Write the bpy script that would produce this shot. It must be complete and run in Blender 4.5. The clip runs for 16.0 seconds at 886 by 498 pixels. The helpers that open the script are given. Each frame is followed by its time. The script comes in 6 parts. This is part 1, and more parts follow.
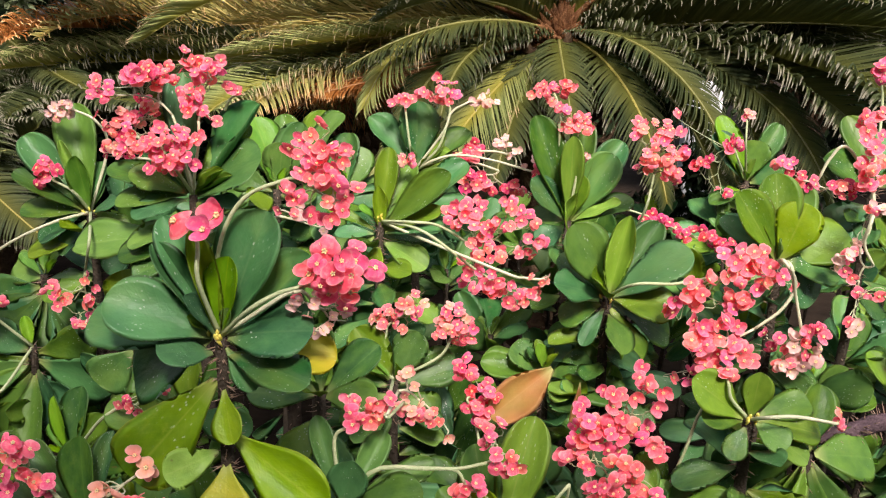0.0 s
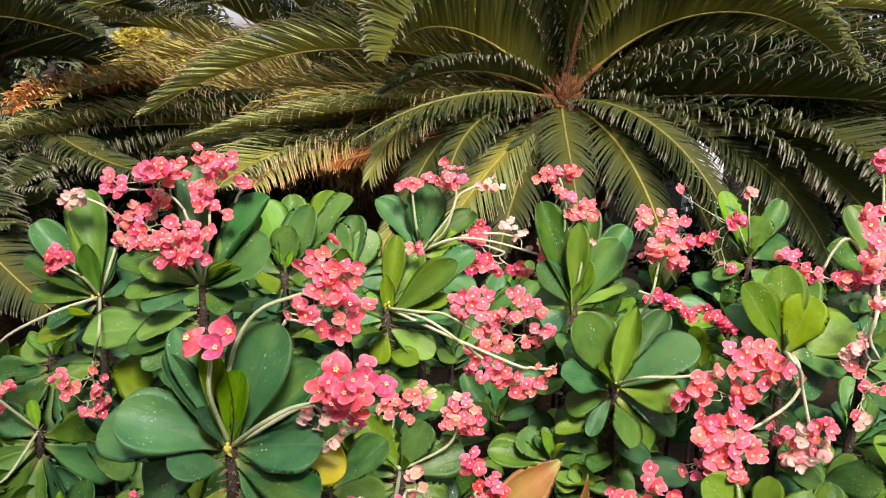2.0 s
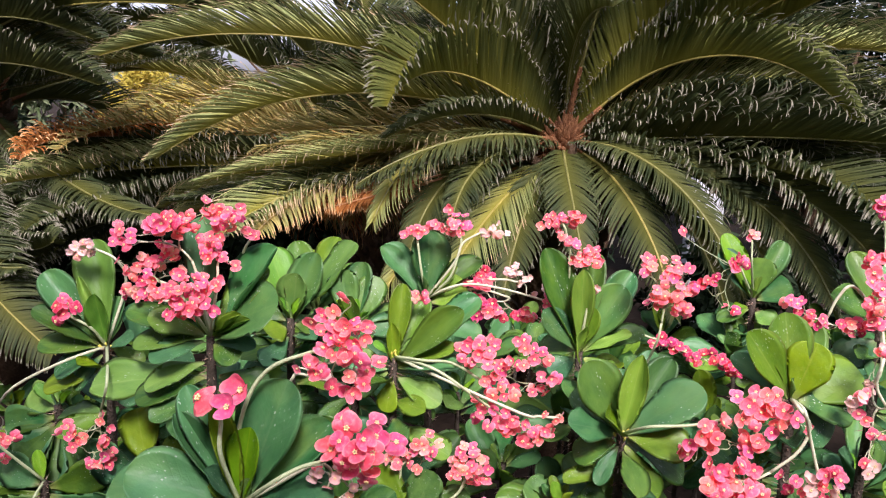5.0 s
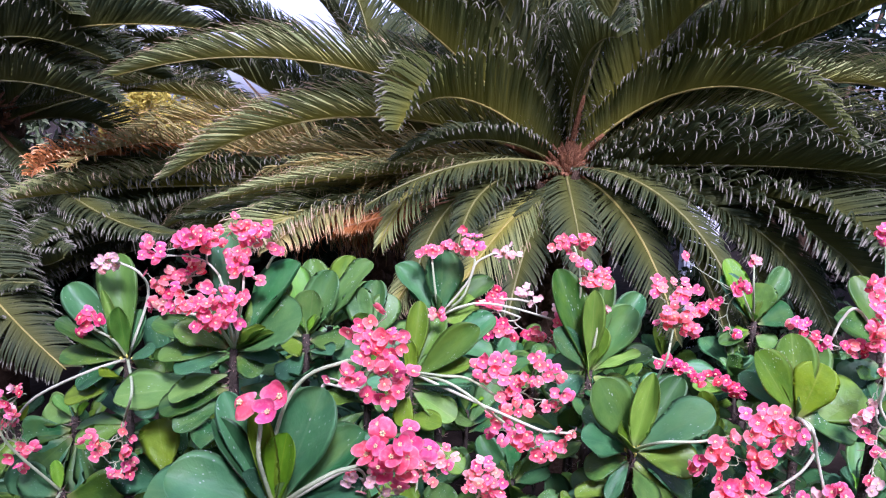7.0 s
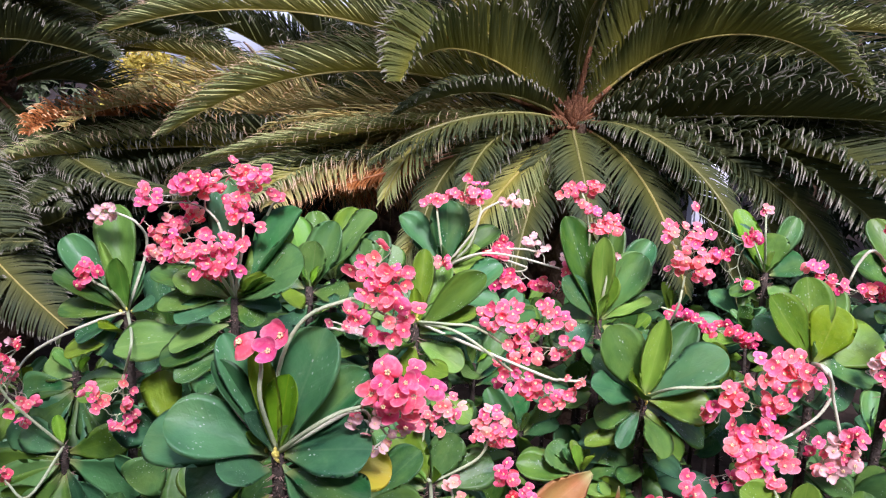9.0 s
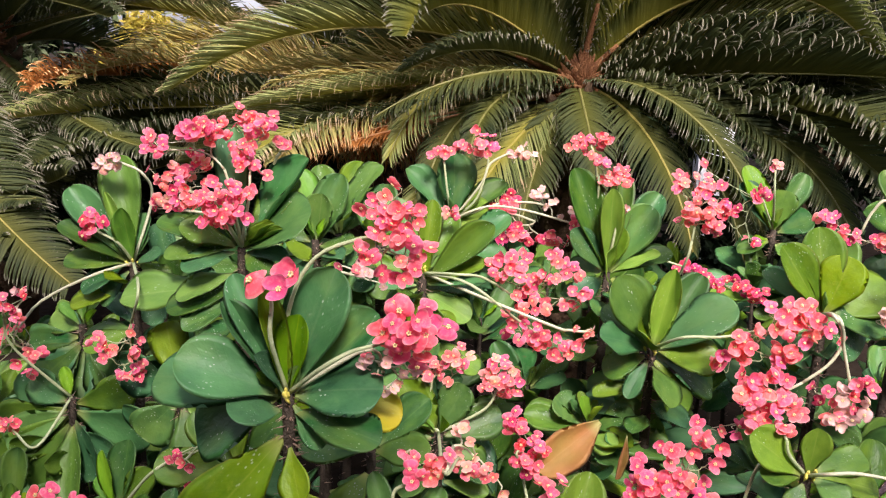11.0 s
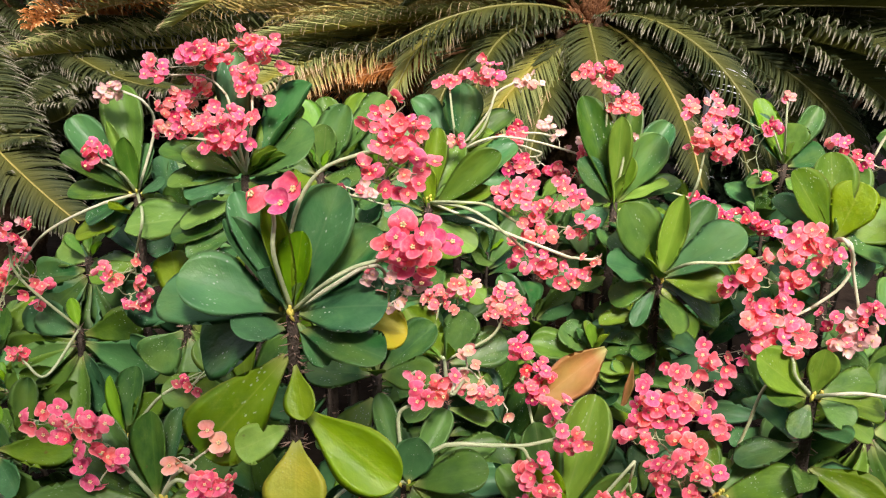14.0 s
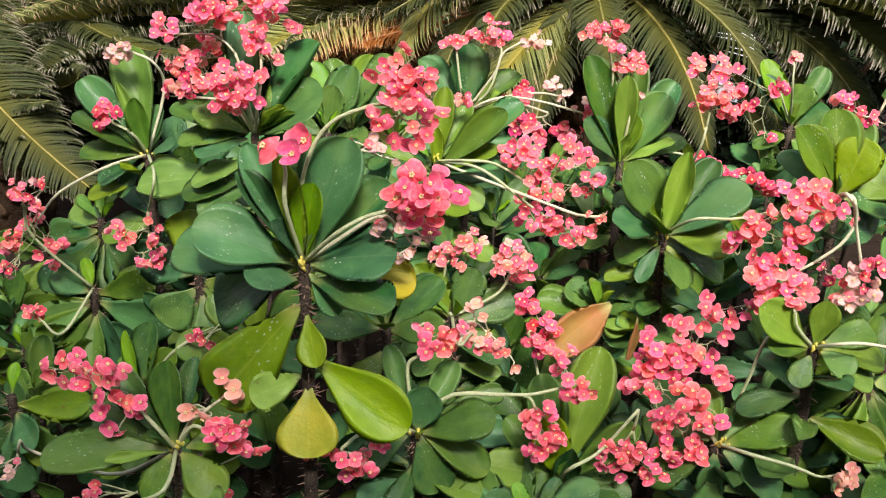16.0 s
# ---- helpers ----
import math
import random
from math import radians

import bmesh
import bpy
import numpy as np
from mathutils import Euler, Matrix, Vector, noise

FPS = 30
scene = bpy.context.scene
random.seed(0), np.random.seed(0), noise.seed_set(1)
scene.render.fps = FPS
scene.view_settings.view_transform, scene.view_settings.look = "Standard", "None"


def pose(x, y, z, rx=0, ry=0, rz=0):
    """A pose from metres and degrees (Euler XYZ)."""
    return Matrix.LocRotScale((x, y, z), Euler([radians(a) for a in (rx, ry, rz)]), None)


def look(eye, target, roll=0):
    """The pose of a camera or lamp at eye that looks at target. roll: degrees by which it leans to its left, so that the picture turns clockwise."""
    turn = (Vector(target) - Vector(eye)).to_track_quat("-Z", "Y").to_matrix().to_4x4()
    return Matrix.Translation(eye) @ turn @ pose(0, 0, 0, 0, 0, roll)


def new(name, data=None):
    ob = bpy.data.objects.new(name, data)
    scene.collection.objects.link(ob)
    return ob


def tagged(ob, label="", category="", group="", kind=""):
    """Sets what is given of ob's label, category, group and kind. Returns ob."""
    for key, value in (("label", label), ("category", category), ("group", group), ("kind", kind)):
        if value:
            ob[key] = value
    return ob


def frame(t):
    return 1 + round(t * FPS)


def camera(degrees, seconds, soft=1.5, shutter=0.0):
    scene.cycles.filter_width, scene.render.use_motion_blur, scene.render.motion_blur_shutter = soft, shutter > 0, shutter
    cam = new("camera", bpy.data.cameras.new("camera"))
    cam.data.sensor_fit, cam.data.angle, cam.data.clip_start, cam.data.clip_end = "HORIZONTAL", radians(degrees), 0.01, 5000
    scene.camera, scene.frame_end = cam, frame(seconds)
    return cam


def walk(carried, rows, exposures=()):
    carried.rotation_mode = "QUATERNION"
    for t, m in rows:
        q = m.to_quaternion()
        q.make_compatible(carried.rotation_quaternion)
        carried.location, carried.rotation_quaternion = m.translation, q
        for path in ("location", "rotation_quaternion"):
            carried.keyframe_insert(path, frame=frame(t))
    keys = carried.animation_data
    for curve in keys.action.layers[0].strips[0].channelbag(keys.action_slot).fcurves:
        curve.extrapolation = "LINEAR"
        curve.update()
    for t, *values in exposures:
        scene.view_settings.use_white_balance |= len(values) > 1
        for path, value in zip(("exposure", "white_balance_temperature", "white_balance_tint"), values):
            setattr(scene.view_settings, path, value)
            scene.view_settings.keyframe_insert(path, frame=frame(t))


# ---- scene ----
cam = camera(56.7, 16.0, soft=1.2)
PATH = [
    (0, (0.07, -0.016, 1.35), (-0.025, 1.901, 0.787), 1.3),
    (0.5, (0.066, -0.01, 1.387), (-0.032, 1.913, 0.845), 1.4),
    (1, (0.065, -0.009, 1.407), (-0.037, 1.922, 0.897), 1.2),
    (1.5, (0.059, -0.003, 1.427), (-0.041, 1.935, 0.942), 1.3),
    (2, (0.057, -0.005, 1.441), (-0.046, 1.938, 0.977), 1.3),
    (2.5, (0.059, -0.007, 1.449), (-0.048, 1.938, 0.997), 1.1),
    (3, (0.061, -0.009, 1.452), (-0.052, 1.939, 1.014), 1.0),
    (3.5, (0.048, -0.012, 1.449), (-0.058, 1.939, 1.023), 1.0),
    (4, (0.049, -0.008, 1.457), (-0.061, 1.945, 1.041), 0.8),
    (6.5, (0.011, -0.039, 1.481), (-0.078, 1.931, 1.149), 1.6),
    (7, (-0.007, -0.065, 1.467), (-0.091, 1.907, 1.144), 1.9),
    (7.5, (0.015, -0.048, 1.458), (-0.082, 1.921, 1.118), 1.7),
    (8, (0.009, -0.042, 1.451), (-0.085, 1.922, 1.087), 1.4),
    (8.5, (-0.003, -0.037, 1.44), (-0.095, 1.924, 1.057), 1.3),
    (9, (-0.009, -0.029, 1.415), (-0.101, 1.929, 1.017), 1.3),
    (9.5, (-0.017, -0.027, 1.401), (-0.11, 1.926, 0.979), 1.5),
    (12, (-0.022, -0.019, 1.36), (-0.119, 1.916, 0.862), 1.2),
    (12.5, (-0.007, -0.012, 1.353), (-0.12, 1.916, 0.834), 0.7),
    (13, (-0.004, -0.004, 1.34), (-0.115, 1.918, 0.799), 0.7),
    (13.5, (-0.013, -0.011, 1.334), (-0.116, 1.906, 0.771), 1.0),
    (14, (-0.016, -0.024, 1.326), (-0.124, 1.886, 0.744), 1.1),
    (14.5, (-0.012, -0.03, 1.315), (-0.124, 1.876, 0.721), 1.0),
    (15, (-0.007, -0.036, 1.309), (-0.118, 1.865, 0.7), 1.0),
    (15.5, (-0.011, -0.037, 1.312), (-0.126, 1.855, 0.676), 0.8),
    (16, (-0.016, -0.053, 1.307), (-0.137, 1.835, 0.659), 0.8),
]
EXPOSURES = [(0.0, 0.96, 6300, 19), (4.0, 0.99, 6150, 21), (6.4, 1.08, 5050, 43), (7.7, 1.06, 4850, 46), (8.5, 1.04, 5050, 41), (9.5, 1.03, 5500, 33), (12.0, 1.02, 6250, 22), (16.0, 1.01, 6250, 21)]
walk(cam, [(t, look(eye, target, roll)) for t, eye, target, roll in PATH], EXPOSURES)

# ---------------------------------------------------------------- world and light
world = bpy.data.worlds.new("sky")
scene.world = world
world.use_nodes = True
wt = world.node_tree
sky = wt.nodes.new("ShaderNodeTexSky")
sky.sky_type, sky.sun_disc = "NISHITA", False
sky.sun_elevation, sky.sun_rotation = radians(46), radians(167)
sky.air_density, sky.dust_density, sky.ozone_density = 1.0, 3.0, 1.0
haze = wt.nodes.new("ShaderNodeHueSaturation")
haze.inputs["Saturation"].default_value = 0.32
wt.links.new(sky.outputs[0], haze.inputs["Color"])
wt.links.new(haze.outputs[0], wt.nodes["Background"].inputs[0])
wt.nodes["Background"].inputs[1].default_value = 0.145

sun = new("sun", bpy.data.lights.new("sun", "SUN"))
sun.data.energy, sun.data.angle, sun.data.color = 3.65, radians(13), (1.0, 0.91, 0.78)
sun.matrix_world = look((0.60, -2.60, 2.75), (0, 0, 0))


# ---------------------------------------------------------------- materials
def material(name):
    m = bpy.data.materials.new(name)
    m.use_nodes = True
    return m, m.node_tree, m.node_tree.nodes["Principled BSDF"]


def node(nt, kind, **inputs):
    n = nt.nodes.new(kind)
    for key, value in inputs.items():
        n.inputs[key.replace("_", " ")].default_value = value
    return n


def ramp(nt, source, *stops):
    r = nt.nodes.new("ShaderNodeValToRGB")
    while len(r.color_ramp.elements) < len(stops):
        r.color_ramp.elements.new(0.5)
    for e, (at, colour) in zip(r.color_ramp.elements, stops):
        e.position, e.color = at, (*colour, 1)
    nt.links.new(source, r.inputs[0])
    return r.outputs[0]


def mix(nt, a, b, f, blend="MIX"):
    n = nt.nodes.new("ShaderNodeMix")
    n.data_type, n.blend_type = "RGBA", blend
    for socket, value in ((n.inputs[6], a), (n.inputs[7], b), (n.inputs[0], f)):
        if isinstance(value, bpy.types.NodeSocket):
            nt.links.new(value, socket)
        elif isinstance(value, tuple):
            socket.default_value = (*value, 1)
        else:
            socket.default_value = value
    return n.outputs[2]


def maths(nt, op, a, b=0.0):
    n = nt.nodes.new("ShaderNodeMath")
    n.operation = op
    for socket, value in ((n.inputs[0], a), (n.inputs[1], b)):
        if isinstance(value, bpy.types.NodeSocket):
            nt.links.new(value, socket)
        else:
            socket.default_value = value
    return n.outputs[0]


def noise_tex(nt, vector, scale, detail=3.0, rough=0.55):
    n = node(nt, "ShaderNodeTexNoise", Scale=scale, Detail=detail, Roughness=rough)
    if vector is not None:
        nt.links.new(vector, n.inputs["Vector"])
    return n.outputs[0]


def thin(nt, bsdf, colour, amount):
    """Lets light through a thin blade or petal."""
    t = nt.nodes.new("ShaderNodeBsdfTranslucent")
    nt.links.new(colour, t.inputs[0])
    ms = nt.nodes.new("ShaderNodeMixShader")
    ms.inputs[0].default_value = amount
    nt.links.new(bsdf.outputs[0], ms.inputs[1])
    nt.links.new(t.outputs[0], ms.inputs[2])
    nt.links.new(ms.outputs[0], nt.nodes["Material Output"].inputs[0])


def bump(nt, bsdf, height, strength, distance):
    b = node(nt, "ShaderNodeBump", Strength=strength, Distance=distance)
    nt.links.new(height, b.inputs["Height"])
    nt.links.new(b.outputs[0], bsdf.inputs["Normal"])


def leaf_material(name, dark, light, rib, edge, spots=0.5, rough=0.40, through_light=0.26):
    """A fleshy leaf: pale midrib and rim, fine side veins, dusty water spots."""
    m, nt, b = material(name)
    uv = nt.nodes.new("ShaderNodeUVMap")
    uv.uv_map = "blade"
    sep = nt.nodes.new("ShaderNodeSeparateXYZ")
    nt.links.new(uv.outputs[0], sep.inputs[0])
    info = nt.nodes.new("ShaderNodeObjectInfo")
    tc = nt.nodes.new("ShaderNodeTexCoord")
    shift = nt.nodes.new("ShaderNodeVectorMath")
    shift.operation = "ADD"
    nt.links.new(tc.outputs["Object"], shift.inputs[0])
    nt.links.new(maths(nt, "MULTIPLY", info.outputs["Random"], 37.0), shift.inputs[1])
    place = shift.outputs[0]
    across = maths(nt, "ABSOLUTE", maths(nt, "SUBTRACT", sep.outputs[0], 0.5))
    blotch = noise_tex(nt, place, 3.2, 4.0)
    tone = maths(nt, "ADD", maths(nt, "MULTIPLY", blotch, 0.8), maths(nt, "MULTIPLY", info.outputs["Random"], 0.40))
    col = ramp(nt, tone, (0.28, dark), (0.84, light))
    vein = nt.nodes.new("ShaderNodeTexWave")
    vein.bands_direction = "Y"
    for key, value in (("Scale", 3.4), ("Distortion", 1.2), ("Detail", 1.0), ("Detail Scale", 2.0)):
        vein.inputs[key].default_value = value
    bent = nt.nodes.new("ShaderNodeCombineXYZ")
    nt.links.new(maths(nt, "SUBTRACT", sep.outputs[1], maths(nt, "MULTIPLY", across, 0.6)), bent.inputs[1])
    nt.links.new(bent.outputs[0], vein.inputs["Vector"])
    fine = ramp(nt, vein.outputs[0], (0.86, (0, 0, 0)), (1.0, (1, 1, 1)))
    col = mix(nt, col, rib, maths(nt, "MULTIPLY", fine, 0.025))
    col = mix(nt, col, rib, maths(nt, "MULTIPLY", ramp(nt, across, (0.0, (1, 1, 1)), (0.030, (0, 0, 0))), 0.28))
    col = mix(nt, col, edge, maths(nt, "MULTIPLY", ramp(nt, across, (0.46, (0, 0, 0)), (0.5, (1, 1, 1))), 0.45))
    col = mix(nt, col, (0.30, 0.36, 0.12), ramp(nt, sep.outputs[1], (0.02, (0.75, 0.75, 0.75)), (0.20, (0, 0, 0))))
    vor = node(nt, "ShaderNodeTexVoronoi", Scale=16.0, Randomness=1.0)
    nt.links.new(place, vor.inputs["Vector"])
    dots = ramp(nt, vor.outputs["Distance"], (0.13, (1, 1, 1)), (0.24, (0, 0, 0)))
    patch = ramp(nt, noise_tex(nt, place, 2.1, 2.0), (0.53, (0, 0, 0)), (0.68, (1, 1, 1)))
    speck = maths(nt, "MULTIPLY", maths(nt, "MULTIPLY", dots, patch), spots)
    col = mix(nt, col, (0.52, 0.58, 0.50), speck)
    worn = ramp(nt, noise_tex(nt, place, 1.3, 6.0, 0.75), (0.60, (0, 0, 0)), (0.74, (1, 1, 1)))
    col = mix(nt, col, edge, maths(nt, "MULTIPLY", worn, 0.35))
    sunned = ramp(nt, noise_tex(nt, place, 0.9, 3.0, 0.6), (0.50, (0, 0, 0)), (0.78, (1, 1, 1)))
    col = mix(nt, col, (0.21, 0.31, 0.03), maths(nt, "MULTIPLY", sunned, 0.38))
    scar = ramp(nt, noise_tex(nt, place, 2.3, 5.0, 0.6), (0.70, (0, 0, 0)), (0.735, (1, 1, 1)))
    col = mix(nt, col, (0.13, 0.075, 0.03), maths(nt, "MULTIPLY", scar, 0.6))
    dry_spots = ramp(nt, noise_tex(nt, place, 11.0, 2.0, 0.5), (0.72, (0, 0, 0)), (0.75, (1, 1, 1)))
    col = mix(nt, col, (0.55, 0.60, 0.52), maths(nt, "MULTIPLY", maths(nt, "MULTIPLY", dry_spots, patch), spots))
    dust = ramp(nt, noise_tex(nt, place, 7.0, 5.0, 0.7), (0.45, (0, 0, 0)), (0.8, (1, 1, 1)))
    col = mix(nt, col, (0.30, 0.38, 0.30), maths(nt, "MULTIPLY", dust, 0.04))
    vary = nt.nodes.new("ShaderNodeHueSaturation")
    other = maths(nt, "FRACT", maths(nt, "MULTIPLY", info.outputs["Random"], 7.13))
    nt.links.new(maths(nt, "ADD", maths(nt, "MULTIPLY", other, 0.030), 0.482), vary.inputs["Hue"])
    nt.links.new(maths(nt, "ADD", maths(nt, "MULTIPLY", maths(nt, "FRACT", maths(nt, "MULTIPLY", info.outputs["Random"], 31.7)), 0.45), 0.82), vary.inputs["Value"])
    nt.links.new(maths(nt, "ADD", maths(nt, "MULTIPLY", other, -0.20), 1.12), vary.inputs["Saturation"])
    nt.links.new(col, vary.inputs["Color"])
    col = vary.outputs[0]
    nt.links.new(col, b.inputs["Base Color"])
    nt.links.new(maths(nt, "ADD", maths(nt, "MULTIPLY", dust, 0.20), rough), b.inputs["Roughness"])
    b.inputs["Specular IOR Level"].default_value = 0.32
    bump(nt, b, maths(nt, "ADD", maths(nt, "MULTIPLY", fine, 0.02), blotch), 0.16, 0.03)
    thin(nt, b, col, through_light)
    return m


LEAF = [
    leaf_material("leaf_green", (0.019, 0.085, 0.018), (0.112, 0.233, 0.038), (0.12, 0.24, 0.05), (0.17, 0.26, 0.05), 0.8),
    leaf_material("leaf_young", (0.080, 0.250, 0.012), (0.200, 0.420, 0.028), (0.34, 0.48, 0.06), (0.36, 0.46, 0.04), 0.3, 0.42, 0.30),
    leaf_material("leaf_pale", (0.057, 0.154, 0.016), (0.177, 0.308, 0.034), (0.28, 0.36, 0.09), (0.30, 0.34, 0.07), 0.5, 0.42, 0.28),
    leaf_material("leaf_yellowing", (0.27, 0.33, 0.035), (0.52, 0.47, 0.060), (0.48, 0.46, 0.09), (0.36, 0.33, 0.04), 0.2, 0.45, 0.25),
    # bluer blades; the cool sky sheen on them is put into the colour
    leaf_material("leaf_bluish_sheen", (0.022, 0.098, 0.036), (0.082, 0.228, 0.074), (0.12, 0.23, 0.09), (0.14, 0.24, 0.08), 0.9),
    leaf_material("leaf_lime", (0.115, 0.250, 0.014), (0.250, 0.400, 0.034), (0.36, 0.44, 0.09), (0.36, 0.42, 0.06), 0.25, 0.42, 0.30),
    leaf_material("leaf_dry", (0.19, 0.080, 0.022), (0.36, 0.165, 0.048), (0.46, 0.27, 0.12), (0.18, 0.08, 0.03), 0.1, 0.6, 0.25),
]


def petal_material(name, inner, outer, rim, centre_glow):
    m, nt, b = material(name)
    uv = nt.nodes.new("ShaderNodeUVMap")
    uv.uv_map = "blade"
    sep = nt.nodes.new("ShaderNodeSeparateXYZ")
    nt.links.new(uv.outputs[0], sep.inputs[0])
    info = nt.nodes.new("ShaderNodeObjectInfo")
    col = ramp(nt, sep.outputs[1], (0.13, centre_glow), (0.24, inner), (0.86, outer), (0.98, rim))
    hsv = nt.nodes.new("ShaderNodeHueSaturation")
    nt.links.new(col, hsv.inputs["Color"])
    nt.links.new(maths(nt, "ADD", maths(nt, "MULTIPLY", info.outputs["Random"], 0.034), 0.485), hsv.inputs["Hue"])
    nt.links.new(maths(nt, "ADD", maths(nt, "MULTIPLY", info.outputs["Random"], 0.24), 0.92), hsv.inputs["Value"])
    tc = nt.nodes.new("ShaderNodeTexCoord")
    shift = nt.nodes.new("ShaderNodeVectorMath")
    shift.operation = "ADD"
    nt.links.new(tc.outputs["Object"], shift.inputs[0])
    nt.links.new(maths(nt, "MULTIPLY", info.outputs["Random"], 19.0), shift.inputs[1])
    n = noise_tex(nt, shift.outputs[0], 5.0, 4.0)
    # pale blotches put soft highlights into the petal colour
    col = mix(nt, hsv.outputs[0], (0.96, 0.50, 0.48), maths(nt, "MULTIPLY", ramp(nt, n, (0.48, (0, 0, 0)), (0.72, (1, 1, 1))), 0.50))
    worn = ramp(nt, noise_tex(nt, shift.outputs[0], 3.1, 5.0, 0.7), (0.62, (0, 0, 0)), (0.72, (1, 1, 1)))
    col = mix(nt, col, (0.55, 0.16, 0.12), maths(nt, "MULTIPLY", worn, 0.30))
    nt.links.new(col, b.inputs["Base Color"])
    b.inputs["Roughness"].default_value = 0.5
    b.inputs["Specular IOR Level"].default_value = 0.3
    bump(nt, b, n, 0.2, 0.05)
    thin(nt, b, col, 0.35)
    return m


def plain_material(name, a, c, scale, rough, relief=0.3, spec=0.4):
    """Two tones of one colour in blotches and in grain."""
    m, nt, b = material(name)
    tc = nt.nodes.new("ShaderNodeTexCoord")
    big = noise_tex(nt, tc.outputs["Object"], scale, 5.0, 0.65)
    small = noise_tex(nt, tc.outputs["Object"], scale * 7, 3.0)
    col = ramp(nt, maths(nt, "ADD", maths(nt, "MULTIPLY", big, 0.65), maths(nt, "MULTIPLY", small, 0.35)), (0.32, a), (0.68, c))
    nt.links.new(col, b.inputs["Base Color"])
    b.inputs["Roughness"].default_value = rough
    b.inputs["Specular IOR Level"].default_value = spec
    bump(nt, b, small, relief, 0.01)
    return m


PETAL = [
    petal_material("petal_pink", (0.94, 0.090, 0.195), (0.98, 0.150, 0.265), (0.97, 0.34, 0.38), (0.42, 0.020, 0.030)),
    petal_material("petal_coral", (0.94, 0.130, 0.180), (0.98, 0.195, 0.235), (0.97, 0.42, 0.40), (0.42, 0.025, 0.030)),
    petal_material("petal_peach", (0.88, 0.32, 0.25), (0.90, 0.42, 0.34), (0.90, 0.54, 0.46), (0.36, 0.08, 0.05)),
    petal_material("petal_magenta", (0.62, 0.022, 0.090), (0.72, 0.038, 0.130), (0.78, 0.14, 0.25), (0.34, 0.02, 0.04)),
    petal_material("petal_faded", (0.80, 0.47, 0.42), (0.82, 0.58, 0.52), (0.66, 0.36, 0.34), (0.60, 0.30, 0.20)),
]
M_GLAND = plain_material("nectar_gland", (0.90, 0.58, 0.16), (0.94, 0.78, 0.50), 300, 0.35)
M_STALK = plain_material("flower_stalk", (0.30, 0.38, 0.18), (0.48, 0.51, 0.30), 40, 0.5)
M_STALK_PALE = plain_material("flower_stalk_pale", (0.44, 0.48, 0.29), (0.60, 0.57, 0.40), 40, 0.5)
M_STEM = plain_material("thorny_stem", (0.030, 0.024, 0.018), (0.100, 0.080, 0.060), 30, 0.85, 0.8, 0.05)
M_THORN = plain_material("thorn", (0.22, 0.12, 0.08), (0.42, 0.30, 0.21), 80, 0.6)
M_SOIL = plain_material("soil", (0.010, 0.007, 0.005), (0.035, 0.025, 0.017), 3, 0.95, 0.8, 0.05)
M_TRUNK = plain_material("palm_trunk", (0.035, 0.022, 0.014), (0.13, 0.085, 0.05), 14, 0.9, 0.9, 0.05)
M_FIBRE = plain_material("palm_crown_fibre", (0.10, 0.042, 0.018), (0.32, 0.15, 0.06), 25, 0.85, 0.8, 0.2)
M_BUD = plain_material("bud", (0.62, 0.52, 0.06), (0.80, 0.70, 0.16), 200, 0.4)
M_BRANCH = plain_material("old_bark", (0.030, 0.020, 0.026), (0.120, 0.080, 0.085), 18, 0.85, 0.9, 0.1)
M_WALL = plain_material("white_plaster", (0.55, 0.56, 0.58), (0.72, 0.73, 0.75), 2.5, 0.85, 0.3, 0.3)

# for the unseen walls added as shade behind the camera
M_SHADE_WALL = plain_material("brown_render", (0.10, 0.085, 0.065), (0.17, 0.145, 0.11), 1.5, 0.9, 0.3, 0.2)


def frond_material(name, base_a, base_b, tip, root, rough=0.38, through_light=0.30):
    m, nt, b = material(name)
    uv = nt.nodes.new("ShaderNodeUVMap")
    uv.uv_map = "blade"
    sep = nt.nodes.new("ShaderNodeSeparateXYZ")
    nt.links.new(uv.outputs[0], sep.inputs[0])
    geo = nt.nodes.new("ShaderNodeNewGeometry")
    tc = nt.nodes.new("ShaderNodeTexCoord")
    big = noise_tex(nt, tc.outputs["Object"], 2.6, 3.0)
    tone = maths(nt, "ADD", maths(nt, "MULTIPLY", geo.outputs["Random Per Island"], 0.5), maths(nt, "MULTIPLY", big, 0.55))
    col = ramp(nt, tone, (0.30, base_a), (0.80, base_b))
    end = maths(nt, "ADD", sep.outputs[1], maths(nt, "MULTIPLY", geo.outputs["Random Per Island"], 0.16))
    # yellower near the rib: light glowing through the leaflet bases is painted in
    col = mix(nt, col, root, ramp(nt, sep.outputs[1], (0.0, (0.9, 0.9, 0.9)), (0.50, (0, 0, 0))))
    # pale ends: dry tips on old fronds, painted sky glint on green hooks
    col = mix(nt, col, tip, ramp(nt, end, (0.94, (0, 0, 0)), (1.14, (1, 1, 1))))
    nt.links.new(col, b.inputs["Base Color"])
    b.inputs["Roughness"].default_value = rough
    b.inputs["Specular IOR Level"].default_value = 0.09
    bump(nt, b, noise_tex(nt, tc.outputs["Object"], 60.0, 2.0), 0.2, 0.01)
    thin(nt, b, col, through_light)
    return m


